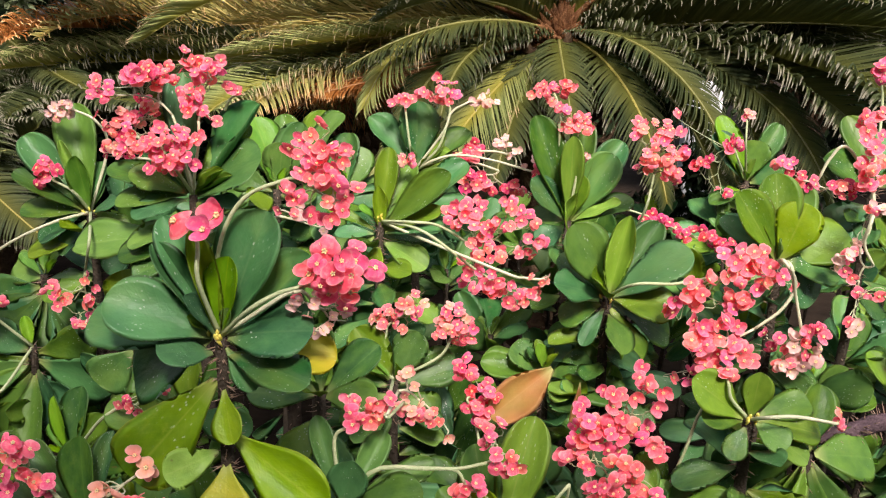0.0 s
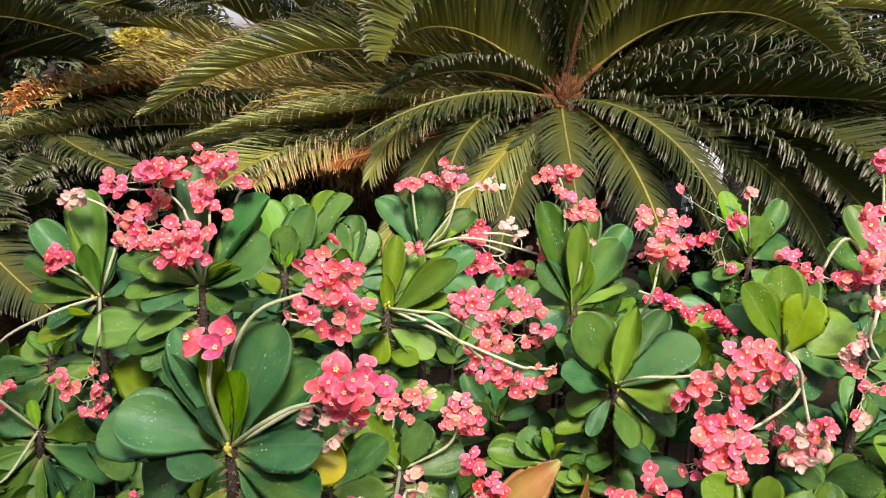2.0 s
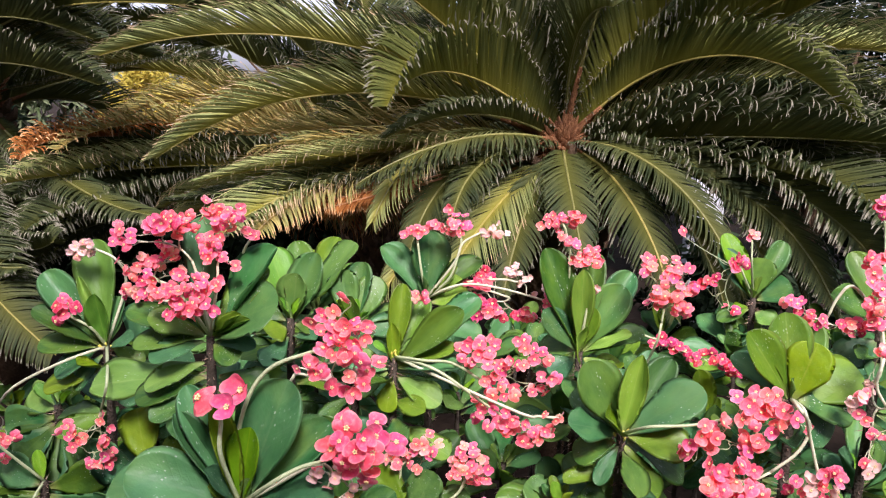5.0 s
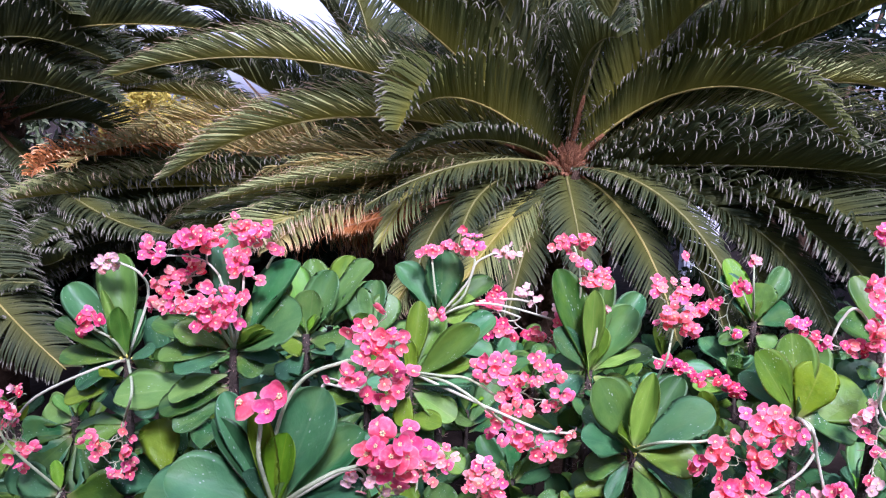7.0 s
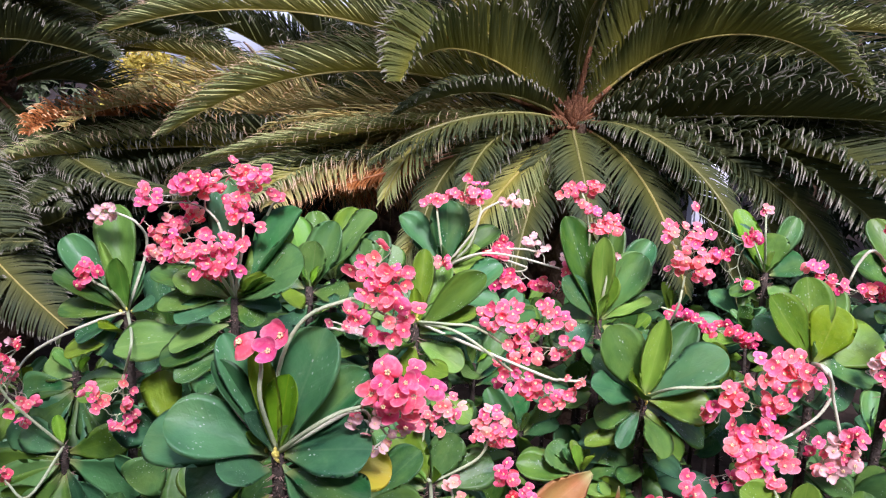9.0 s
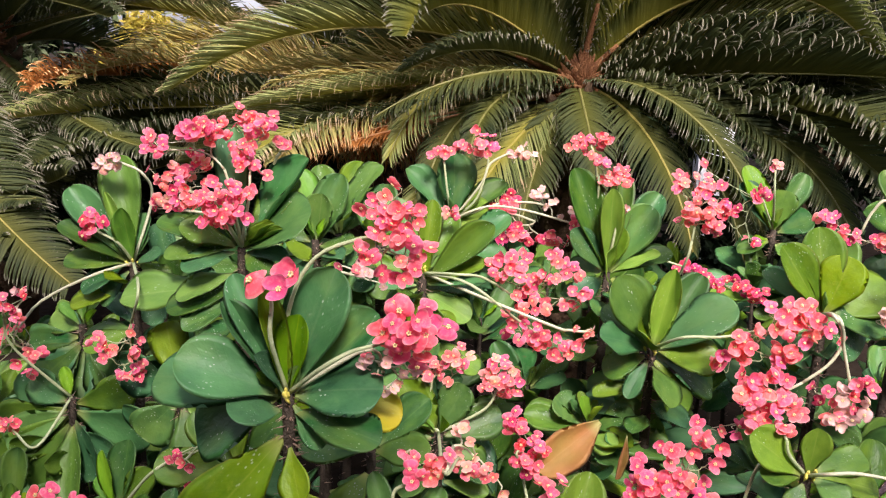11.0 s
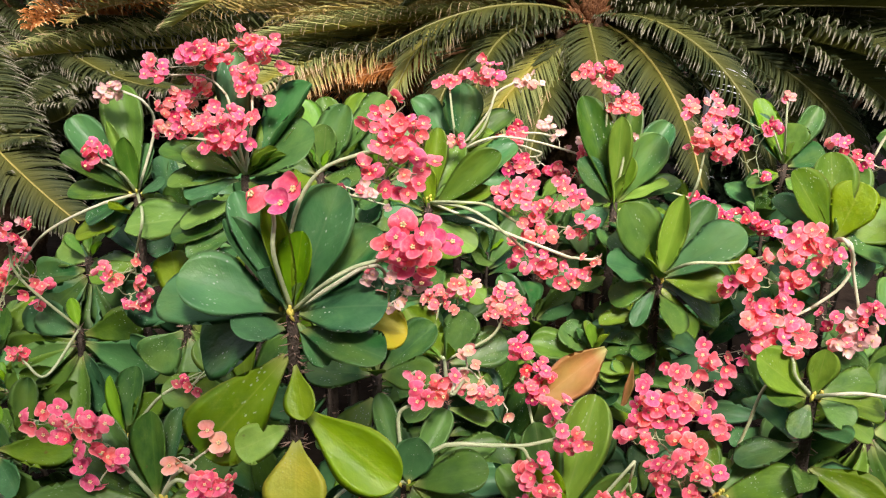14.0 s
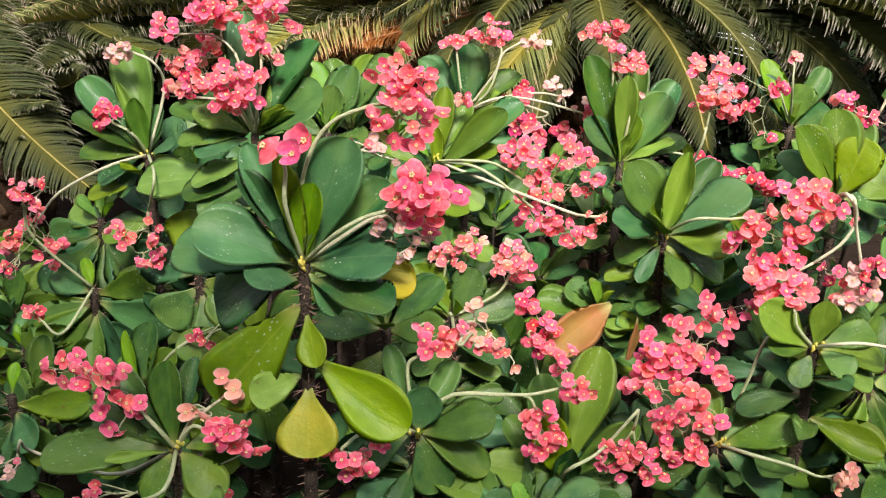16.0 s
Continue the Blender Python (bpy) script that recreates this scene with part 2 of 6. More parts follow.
FROND = [
    frond_material("frond_green", (0.036, 0.051, 0.020), (0.101, 0.117, 0.042), (0.27, 0.255, 0.18), (0.105, 0.108, 0.018), 0.50, 0.42),
    frond_material("frond_olive", (0.142, 0.177, 0.056), (0.346, 0.362, 0.131), (0.50, 0.37, 0.21), (0.25, 0.22, 0.02), 0.50, 0.25),
    frond_material("frond_yellowing", (0.194, 0.198, 0.059), (0.460, 0.381, 0.129), (0.62, 0.38, 0.17), (0.32, 0.22, 0.05), 0.5, 0.25),
    frond_material("frond_dead", (0.29, 0.105, 0.022), (0.55, 0.235, 0.065), (0.66, 0.40, 0.18), (0.34, 0.12, 0.03), 0.65, 0.25),
    # lit copy of frond_green: the light on these faces is in the colour
    frond_material("frond_green_lit", (0.065, 0.081, 0.018), (0.156, 0.173, 0.043), (0.27, 0.255, 0.18), (0.20, 0.19, 0.02), 0.50, 0.45),
]
RACHIS = [
    plain_material("rachis_green", (0.11, 0.12, 0.03), (0.22, 0.20, 0.06), 20, 0.45),
    plain_material("rachis_yellow", (0.20, 0.175, 0.035), (0.36, 0.30, 0.07), 20, 0.45),
    plain_material("rachis_yellow_old", (0.30, 0.22, 0.07), (0.42, 0.31, 0.12), 20, 0.5),
    plain_material("rachis_dead", (0.20, 0.085, 0.03), (0.36, 0.18, 0.07), 20, 0.7),
]


# ---------------------------------------------------------------- building tools
rng = random.Random(7)


def link_mesh(name, bm, mats, parent=None, label="", smooth=True):
    me = bpy.data.meshes.new(name)
    bm.to_mesh(me)
    bm.free()
    for m in mats:
        me.materials.append(m)
    if smooth:
        me.shade_smooth()
    ob = new(name, me)
    ob.parent = parent
    return tagged(ob, label)


def tube(bm, pts, radii, sides=6, mat=0):
    """A round tube along points, closed at both ends."""
    pts = [Vector(p) for p in pts]
    rings, side = [], None
    for i, p in enumerate(pts):
        d = (pts[min(i + 1, len(pts) - 1)] - pts[max(i - 1, 0)]).normalized()
        if side is None:
            side = d.orthogonal().normalized()
        side = (side - d * side.dot(d)).normalized()
        up = d.cross(side)
        rings.append([bm.verts.new(p + radii[i] * (math.cos(a) * side + math.sin(a) * up)) for a in (math.tau * k / sides for k in range(sides))])
    for a, b in zip(rings, rings[1:]):
        for k in range(sides):
            bm.faces.new((a[k], a[(k + 1) % sides], b[(k + 1) % sides], b[k])).material_index = mat
    bm.faces.new(rings[0][::-1]).material_index = mat
    bm.faces.new(rings[-1]).material_index = mat
    return rings


def curve(pts, n):
    """n + 1 points on a smooth line through the given ones."""
    pts = [Vector(p) for p in pts]
    if len(pts) == 2:
        return [pts[0].lerp(pts[1], i / n) for i in range(n + 1)]
    ext = [2 * pts[0] - pts[1], *pts, 2 * pts[-1] - pts[-2]]
    out = []
    for i in range(n + 1):
        u = i / n * (len(pts) - 1)
        k = min(int(u), len(pts) - 2)
        f = u - k
        a, b, c, d = ext[k:k + 4]
        out.append(0.5 * (2 * b + (c - a) * f + (2 * a - 5 * b + 4 * c - d) * f * f + (3 * b - a - 3 * c + d) * f ** 3))
    return out


def leaf_mesh(name, curl, fold, wave, taper, neck, seed, rows=14, cols=8):
    """A spoon-shaped leaf, 1 long along y and 1 wide, with a thin body."""
    r = random.Random(seed)
    bm = bmesh.new()
    uvl = bm.loops.layers.uv.new("blade")
    uv = {}
    sheets = []
    lob = [r.uniform(-0.05, 0.05) for _ in range(4)]
    for s in (1, -1):
        grid = []
        for i in range(rows + 1):
            v = math.sin(i / rows * math.pi / 2) ** 0.9
            w = 0.13 + 0.87 * math.sin(min(1.0, (v / taper) ** neck) * math.pi / 2) if v < taper else math.sqrt(max(0.0, 1 - ((v - taper) / (1 - taper)) ** 2.5))
            w = max(w, 0.004) * 0.5
            line = []
            for j in range(cols + 1):
                u = j / cols * 2 - 1
                x = u * w * (1 + lob[(u > 0) * 2 + (v > 0.6)])
                z = -curl * v * v * 0.5 + fold * u * u * w * 1.2 + wave * math.sin(v * 9 + seed + (u > 0) * 2) * abs(u) ** 2 * w
                y = v
                edge = (1 - abs(u) ** 4) * (1 if 0 < i < rows else 0)
                vert = bm.verts.new((x, y, z + s * 0.006 * edge - 0.004 * (1 - abs(u)) * (s > 0)))
                uv[vert] = ((u + 1) / 2, v)
                line.append(vert)
            grid.append(line)
        sheets.append(grid)
    for s, grid in enumerate(sheets):
        for i in range(rows):
            for j in range(cols):
                q = (grid[i][j], grid[i][j + 1], grid[i + 1][j + 1], grid[i + 1][j])
                f = bm.faces.new(q if s == 0 else q[::-1])
                for l in f.loops:
                    l[uvl].uv = uv[l.vert]
    bmesh.ops.remove_doubles(bm, verts=bm.verts[:], dist=0.0015)
    me = bpy.data.meshes.new(name)
    bm.to_mesh(me)
    bm.free()
    me.materials.append(LEAF[0])
    me.shade_smooth()
    return me


LEAF_SHAPES = ((0.16, 0.20, 0.04, 0.70, 1.5), (0.34, 0.10, 0.07, 0.70, 1.2), (-0.14, 0.26, 0.05, 0.66, 1.3),
               (0.46, 0.14, 0.05, 0.72, 1.45), (0.08, 0.30, 0.09, 0.62, 1.1), (0.26, 0.08, 0.12, 0.74, 1.3))
LEAF_MESH = [leaf_mesh("leaf", c, f, w, t, n, k) for k, (c, f, w, t, n) in enumerate(LEAF_SHAPES)]
LEAF_MESH_SMALL = [leaf_mesh("leaf", c, f, w, t, n, k, 10, 6) for k, (c, f, w, t, n) in enumerate(LEAF_SHAPES)]


def flower_mesh(name, petal, cup, seed):
    """Two broad kidney-shaped bracts that overlap in the middle, round a dark cup with five yellow glands, facing +z, 1 across."""
    r = random.Random(seed)
    bm = bmesh.new()
    uvl = bm.loops.layers.uv.new("blade")
    for side in (0, 1):
        turn = side * math.pi + r.uniform(-0.16, 0.16)
        lift = 0.01 + 0.035 * side
        wide, far = r.uniform(0.41, 0.46), r.uniform(0.46, 0.50)
        wave, phase = r.uniform(0.02, 0.055), r.uniform(0, 6.3)
        bend = cup + r.uniform(-0.25, 0.25)
        rings, uv = [], {}
        for i, q in enumerate((0.10, 0.36, 0.64, 0.88, 1.0)):
            ring = []
            for j in range(13):
                a = math.radians(-140 + 280 * j / 12)
                edge = Vector((far * (0.42 + 0.58 * math.cos(a)) - 0.03 * math.exp(-(a * 4) ** 2), wide * math.sin(a)))
                flat = Vector((0.02, 0.0)).lerp(edge, q)
                z = lift + bend * 0.26 * flat.length ** 2 * 4 * q - 0.05 * q ** 3 + wave * q * q * math.sin(3 * a + phase) + 0.04 * q * math.sin(a) * (side - 0.5)
                c, n = math.cos(turn), math.sin(turn)
                v = bm.verts.new((flat.x * c - flat.y * n, flat.x * n + flat.y * c, z))
                uv[v] = (j / 12, max(0.0, min(1.0, flat.length / 0.5 * 0.35 + q * 0.65)))
                ring.append(v)
            rings.append(ring)
        for a, b in zip(rings, rings[1:]):
            for j in range(12):
                f = bm.faces.new((a[j], b[j], b[j + 1], a[j + 1]))
                for l in f.loops:
                    l[uvl].uv = uv[l.vert]
    for k in range(5):
        a = math.tau * k / 5 + seed
        o = Vector((math.cos(a), math.sin(a), 0))
        c = o * 0.072 + Vector((0, 0, 0.085))
        tube(bm, [c - Vector((0, 0, 0.07)), c, c + o * 0.02 + Vector((0, 0, 0.03))], (0.028, 0.050, 0.020), 4, 1)
    tube(bm, [(0, 0, -0.28), (0, 0, -0.10), (0, 0, 0.06)], (0.04, 0.062, 0.072), 6, 2)
    me = bpy.data.meshes.new(name)
    bm.to_mesh(me)
    bm.free()
    for m in (petal, M_GLAND, M_STALK_PALE):
        me.materials.append(m)
    me.shade_smooth()
    return me


FLOWER_MESH = [[flower_mesh("flower", p, cup, 6 * k + i) for i, cup in enumerate((0.3, 0.8, -0.3, 1.6, 0.5, -0.9))] for k, p in enumerate(PETAL)]


def bud_mesh():
    bm = bmesh.new()
    tube(bm, [(0, -1.1, 0), (0, -0.35, 0), (0, 0.2, 0), (0, 0.6, 0)], (0.10, 0.30, 0.34, 0.12), 6)
    me = bpy.data.meshes.new("bud")
    bm.to_mesh(me)
    bm.free()
    me.materials.append(M_BUD)
    me.shade_smooth()
    return me


BUD_MESH = bud_mesh()


def aim(direction, facing):
    """Axes of a blade: y along it, z towards the way it faces."""
    y = Vector(direction).normalized()
    z = Vector(facing)
    z = z - y * z.dot(y)
    if z.length < 0.05:
        z = y.orthogonal()
    z.normalize()
    return y.cross(z), y, z


def place(x, y, z, at, sx, sy, sz):
    m = Matrix.Identity(4)
    for k, (axis, s) in enumerate(((x, sx), (y, sy), (z, sz))):
        for i in range(3):
            m[i][k] = axis[i] * s
    for i in range(3):
        m[i][3] = at[i]
    return m


def polar(az, el):
    a, e = radians(az), radians(el)
    return Vector((math.cos(a) * math.cos(e), math.sin(a) * math.cos(e), math.sin(e)))


def leaf(plant, base, az, el, length, width, tone, facing=(0.0, -0.62, 0.72), shape=None):
    """One leaf of a plant; length and width in centimetres. With a shape given it faces just as told."""
    me = rng.choice(LEAF_MESH_SMALL) if shape is None else LEAF_MESH[shape]
    ob = new("leaf", me)
    ob.parent = plant
    d = polar(az, el)
    loose = 0.28 if shape is None else 0.05
    f = Vector(facing) + Vector([rng.uniform(-loose, loose) for _ in range(3)])
    ob.matrix_local = place(*aim(d, f), Vector(base) + Vector((d.x, d.y, 0.0)) * 0.010 + d * 0.003, width / 100, length / 100, length / 100)
    if tone == 0 and shape is None:
        tone = rng.choice((0, 0, 0, 0, 4, 4))
    ob.material_slots[0].link = "OBJECT"
    ob.material_slots[0].material = LEAF[int(tone)]
    return ob


def thorny(bm, pts, r0, r1, thorns):
    n = len(pts) - 1
    tube(bm, pts, [r0 + (r1 - r0) * i / n + rng.uniform(-0.001, 0.001) for i in range(n + 1)], 8)
    for _ in range(thorns):
        u = rng.random() * n
        k = min(int(u), n - 1)
        p = pts[k].lerp(pts[k + 1], u - k)
        d = (pts[k + 1] - pts[k]).normalized()
        out = (d.orthogonal().normalized())
        out.rotate(Matrix.Rotation(rng.random() * math.tau, 3, d))
        out = (out + d * rng.uniform(-0.3, 0.5)).normalized()
        rad = r0 + (r1 - r0) * u / n
        tube(bm, [p + out * rad * 0.8, p + out * (rad + rng.uniform(0.009, 0.020))], (0.0012, 0.0002), 4, 1)


def plant(at, leaves, lean=(0.0, 0.0), thorns=60, sprout=5, buds=0, skirt=11, label="green crown of thorns plant with fleshy leaves on a thorny stem", facing=(0.0, -0.62, 0.72)):
    """A crown of thorns shoot: its stem from the soil up to the rosette at that place, and its leaves
    (azimuth, rise, length and width in cm, tone)."""
    x, y, z = at
    root = new("crown_of_thorns", None)
    root.location = (x + lean[0], y + lean[1], 0)
    tagged(root, label, "flowering shrub", "crown of thorns plants in the bed")
    top = Vector((-lean[0], -lean[1], z))
    bm = bmesh.new()
    low = Vector((0, 0, -0.03))
    pts = curve([low, top * 0.45 + Vector((rng.uniform(-0.02, 0.02), rng.uniform(0, 0.03), 0)), top * 0.8 + Vector((0, 0, -0.01)), top], 14)
    thorny(bm, pts, 0.013 if thorns > 50 else 0.008, 0.0085 if thorns > 50 else 0.005, thorns)
    if thorns > 50:
        for _ in range(26):
            u = rng.uniform(0.0, 0.075)
            out = Vector((rng.gauss(0, 1), rng.gauss(0, 1), rng.uniform(-0.5, 0.7))).normalized()
            c = top - Vector((0, 0, u)) + (pts[-2] - top).normalized() * u * 0.2
            tube(bm, [c + out * 0.006, c + out * rng.uniform(0.016, 0.027)], (0.0014, 0.0003), 4, 1)
    link_mesh("stem", bm, (M_STEM, M_THORN), root)
    for q in leaves:
        az, el, length, width, tone, *rest = q
        down = rest[0] if rest else max(0.0, 35 - el) * 0.055 + rng.uniform(0, 0.8)
        leaf(root, top - Vector((0, 0, down / 100)), az, el, length, width, tone, *(rest[1:] or (facing,)))
    turn = rng.uniform(0, 360)
    for k in range(sprout):
        size = rng.uniform(4.0, 7.0)
        leaf(root, top, turn + 137.5 * k, rng.uniform(45, 75), size, size * 0.45, rng.choice((1, 2, 0)), (0.0, -0.3, 0.9))
    for k in range(skirt):
        size = rng.uniform(8.5, 12.5)
        low = rng.uniform(0.03, 0.22)
        leaf(root, top.lerp(Vector((0, 0, 0)), low / max(0.3, top.length)), turn + 60 + 137.5 * k, rng.uniform(-20, 22), size, size * rng.uniform(0.46, 0.56), rng.choice((0, 0, 0, 4, 4, 2)), (0.0, -0.4, 0.8) if facing[2] > 0.5 else facing)
    for _ in range(buds):
        ob = new("bud", BUD_MESH)
        ob.parent = root
        c = top + Vector((rng.gauss(0, 0.007), -0.011 + rng.gauss(0, 0.004), 0.008 + rng.gauss(0, 0.005)))
        ob.matrix_local = place(*aim((rng.gauss(0, 0.4), -0.5, 1), (0, -1, 0)), c, 0.008, 0.008, 0.008)
    root["top"] = tuple(top)
    return root


def stalk(owner, way, flowers, size=3.2, tones=(0, 0, 1), pale=False, thick=3.3, facing=(0.0, -0.75, 0.5), buds=0, more=0.75, loose=0.7):
    """A flower stalk of a plant along way, from the rosette outwards, with flowers at its end;
    all in centimetres, the way from the rosette and the flowers from the stalk's end."""
    top = Vector(owner["top"])
    pts = curve([top + Vector(p) / 100 for p in way], 14)
    end = pts[-1]
    bm = bmesh.new()
    tube(bm, pts, [thick / 1000 * (1 - 0.25 * i / 14) for i in range(15)], 7)
    size *= 0.84
    spots = [end + Vector(f) / 100 for f in flowers]
    middle = sum(spots, Vector()) / max(1, len(spots))
    spread = max([0.02] + [(p - middle).length for p in spots])
    # the flowers stand in pairs, with a second layer behind them
    for p in list(spots):
        if len(spots) > 3:
            turn = rng.uniform(-0.9, 0.9)
            inward = -0.4 if (p - middle).x > 0 else 0.4
            if rng.random() < 0.20 + 0.50 * more:
                spots.append(p + Vector((math.copysign(math.cos(turn), rng.uniform(-1, 1) + inward) * 0.80, rng.uniform(-0.25, 0.45), math.sin(turn) * 0.80)) * size / 100)
            if len(flowers) > 5 and rng.random() < more:
                spots.append(p + Vector((rng.gauss(0, 0.35), rng.uniform(0.4, 1.0), rng.gauss(-0.1, 0.35))) * size / 100)
    facings = []
    for p in spots:
        f = Vector(facing).normalized() + (p - middle) / spread * 0.5 + Vector([rng.uniform(-loose, loose) for _ in range(3)])
        facings.append(f.normalized())
    feet = [p - f * size * 0.0028 for p, f in zip(spots, facings)]

    def fork(start, items, r, heading):
        """Splits the stalk in two again and again, down to the single flowers."""
        if len(items) == 1:
            foot, f = feet[items[0]], facings[items[0]]
            reach = (foot - start).length
            tube(bm, curve([start, start + heading * reach * 0.3, foot - f * min(0.012, reach * 0.3), foot], 5), [r, r, r * 0.95, r * 0.9, r * 0.85, r * 0.8], 5)
            return
        c = sum((feet[k] for k in items), Vector()) / len(items)
        node_at = start.lerp(c, 0.42) + Vector((0, 0.008, -0.004))
        tube(bm, curve([start, start.lerp(node_at, 0.5) + heading * 0.003, node_at], 3), [r, r * 0.95, r * 0.9, r * 0.95], 5)
        axis = max(range(3), key=lambda a: max(feet[k][a] for k in items) - min(feet[k][a] for k in items))
        items = sorted(items, key=lambda k: feet[k][axis])
        half = len(items) // 2
        way_on = (node_at - start).normalized() if (node_at - start).length > 1e-6 else heading
        for side in (items[:half], items[half:]):
            fork(node_at, side, max(0.0009, r * 0.82), way_on)

    if spots:
        fork(end, list(range(len(spots))), thick / 1000 * 0.72, (pts[-1] - pts[-2]).normalized())
    for _ in range(buds):
        c = end + Vector([rng.uniform(-0.012, 0.012) for _ in range(3)])
        tube(bm, [c, c + Vector((0, -0.002, 0.006))], (0.003, 0.0022), 5)
    ob = link_mesh("flower_stalk", bm, (M_STALK_PALE if pale else M_STALK,), owner)
    for s, f in zip(spots, facings):
        fl = new("flower", rng.choice(FLOWER_MESH[rng.choice(tones)]))
        fl.parent = ob
        k = size / 100 * rng.uniform(0.78, 1.12)
        spin = Vector((math.cos(a := rng.uniform(-1.2, 1.2)), 0, math.sin(a)))
        fl.matrix_local = place(*aim(spin, f), s, k, k, k)
    return ob


STATION = (0, 0.35, 0.64, 0.76, 0.85, 0.93, 1)    # along a leaflet


def frond(palm, base, az, el, length, droop, bend, tone, leaflet=31.0, vee=48.0, sweep=46.0, curl=0.35, roll=0.0, bare=0.06, ragged=0.03, rib=None):
    """A feather leaf of a palm from base (metres from the palm's foot): azimuth and rise where it starts, its droop and sideways
    bend in degrees on the way, and two rows of narrow leaflets (cm)."""
    n = 28
    fine, arch = 1.0, (0.18 if vee > 25 else 0.75)
    if vee <= 25:
        fine = 0.68
    if tone in (1, 2):
        fine, leaflet, sweep = 0.56, max(leaflet, 25.0), max(sweep, 58.0)
    p = Vector(base)
    pts, dirs = [p.copy()], []
    for i in range(n):
        s = (i + 0.5) / n
        d = polar(az + bend * s, el - droop * s ** 1.4)
        dirs.append(d)
        p = p + d * length / n
        pts.append(p.copy())
    dirs.append(dirs[-1])
    bm = bmesh.new()
    uvl = bm.loops.layers.uv.new("blade")
    tube(bm, pts, [0.0060 * (1 - 0.78 * i / n) + 0.0010 for i in range(n + 1)], 6, 1)
    tube(bm, pts[:6], (0.026, 0.021, 0.016, 0.0125, 0.0100, 0.0070), 7, 2)
    count = int(length / 0.0105)
    for k in range(count):
        s = bare + (0.995 - bare) * (k + 0.5) / count
        u = s * n
        i = min(int(u), n - 1)
        c = pts[i].lerp(pts[i + 1], u - i)
        t = dirs[i].lerp(dirs[i + 1], u - i).normalized()
        up = polar(az + bend * s, el - droop * s ** 1.4 + 90)
        up.rotate(Matrix.Rotation(radians(roll), 3, t))
        side = t.cross(up).normalized()
        size = leaflet / 100 * min(1.0, 0.35 + 2.6 * (s - bare)) * (1 - 0.78 * max(0, (s - 0.55) / 0.45) ** 1.5)
        for wing in (-1, 1):
            if rng.random() < ragged * 0.5:
                continue
            a, v = radians(sweep + 22 * s + rng.gauss(0, 1.5 + 24 * ragged)), radians(vee + rng.gauss(0, 2 + 35 * ragged))
            d = (side * wing * math.cos(v) + up * math.sin(v)) * math.sin(radians(90) - a * 0.75) + t * math.sin(a * 0.75)
            d.normalize()
            flat = d.cross(t).normalized()
            if flat.dot(up) < 0:
                flat.negate()
            wide = flat.cross(d).normalized()
            length_k = size * rng.uniform(0.93, 1.05)
            c2 = curl * rng.uniform(0.1, 1.9)
            hang = Vector((0, 0, -1)) * 0.6 - flat * 0.5
            hang = (hang - d * hang.dot(d)).normalized()
            # straight to three quarters of its length, then hooked
            mid_line, last, here = [c], None, c
            for j in range(1, 7):
                q = (STATION[j - 1] + STATION[j]) / 2
                hook = min(2.6, 2.9 * c2 * max(0.0, (q - 0.70) / 0.30)) + arch * q
                here = here + (d * math.cos(hook) + hang * math.sin(hook)) * length_k * (STATION[j] - STATION[j - 1])
                mid_line.append(here)
            half = (0.0060, 0.0057, 0.0045, 0.0034, 0.0029, 0.0023, 0.0009)
            for j in range(7):
                w = half[j] * fine
                row = (bm.verts.new(mid_line[j] + wide * w), bm.verts.new(mid_line[j] - flat * w * 0.35), bm.verts.new(mid_line[j] - wide * w))
                if last:
                    for h in (0, 1):
                        f = bm.faces.new((last[h], last[h + 1], row[h + 1], row[h]))
                        for l, vv in zip(f.loops, (j - 1, j - 1, j, j)):
                            l[uvl].uv = (0.5, STATION[vv])
                last = row
    return link_mesh("frond", bm, (FROND[tone], RACHIS[tone if rib is None else rib], M_FIBRE), palm)


def sago_palm(at, crown, label):
    """The trunk of a sago palm with old leaf bases, and the brown woolly crown that the fronds grow from."""
    root = new("sago_palm", None)
    root.location = at
    tagged(root, label, "palm", "sago palms behind the bed")
    bm = bmesh.new()
    tube(bm, [(0, 0, -0.05), (0, 0, crown * 0.5), (0, 0, crown - 0.06), (0, 0, crown + 0.02)], (0.16, 0.15, 0.13, 0.07), 14)
    for k in range(150):
        a, z = k * 2.39996, crown * (0.1 + 0.88 * k / 150)
        o = Vector((math.cos(a), math.sin(a), 0))
        c = o * 0.14 + Vector((0, 0, z))
        tube(bm, [c - o * 0.03, c + o * 0.035 + Vector((0, 0, 0.03)), c + o * 0.05 + Vector((0, 0, 0.07))], (0.03, 0.022, 0.008), 5)
    link_mesh("trunk", bm, (M_TRUNK,), root)
    bm = bmesh.new()
    for k in range(260):
        a, e = k * 2.39996, 70 - 110 * k / 260 + rng.uniform(-6, 6)
        d = polar(math.degrees(a), e)
        c = Vector((0, 0, crown - 0.02)) + d * 0.05
        tube(bm, [c, c + d * 0.05, c + d * rng.uniform(0.06, 0.13) + Vector((0, 0, 0.005))], (0.021, 0.016, 0.003), 5)
    link_mesh("crown_base", bm, (M_FIBRE,), root, "brown woolly crown base with old leaf scales")
    return root


def loose_leaf(name, at, az, el, length, width, tone, label, category):
    """A fallen leaf that lies on the foliage."""
    d = polar(az, el)
    ob = new(name, LEAF_MESH[4].copy())
    ob.matrix_basis = place(*aim(d, (0.25, -0.8, 0.5)), Vector(at), width / 100, length / 100, length / 100)
    ob.data.materials[0] = LEAF[tone]
    return tagged(ob, label, category)


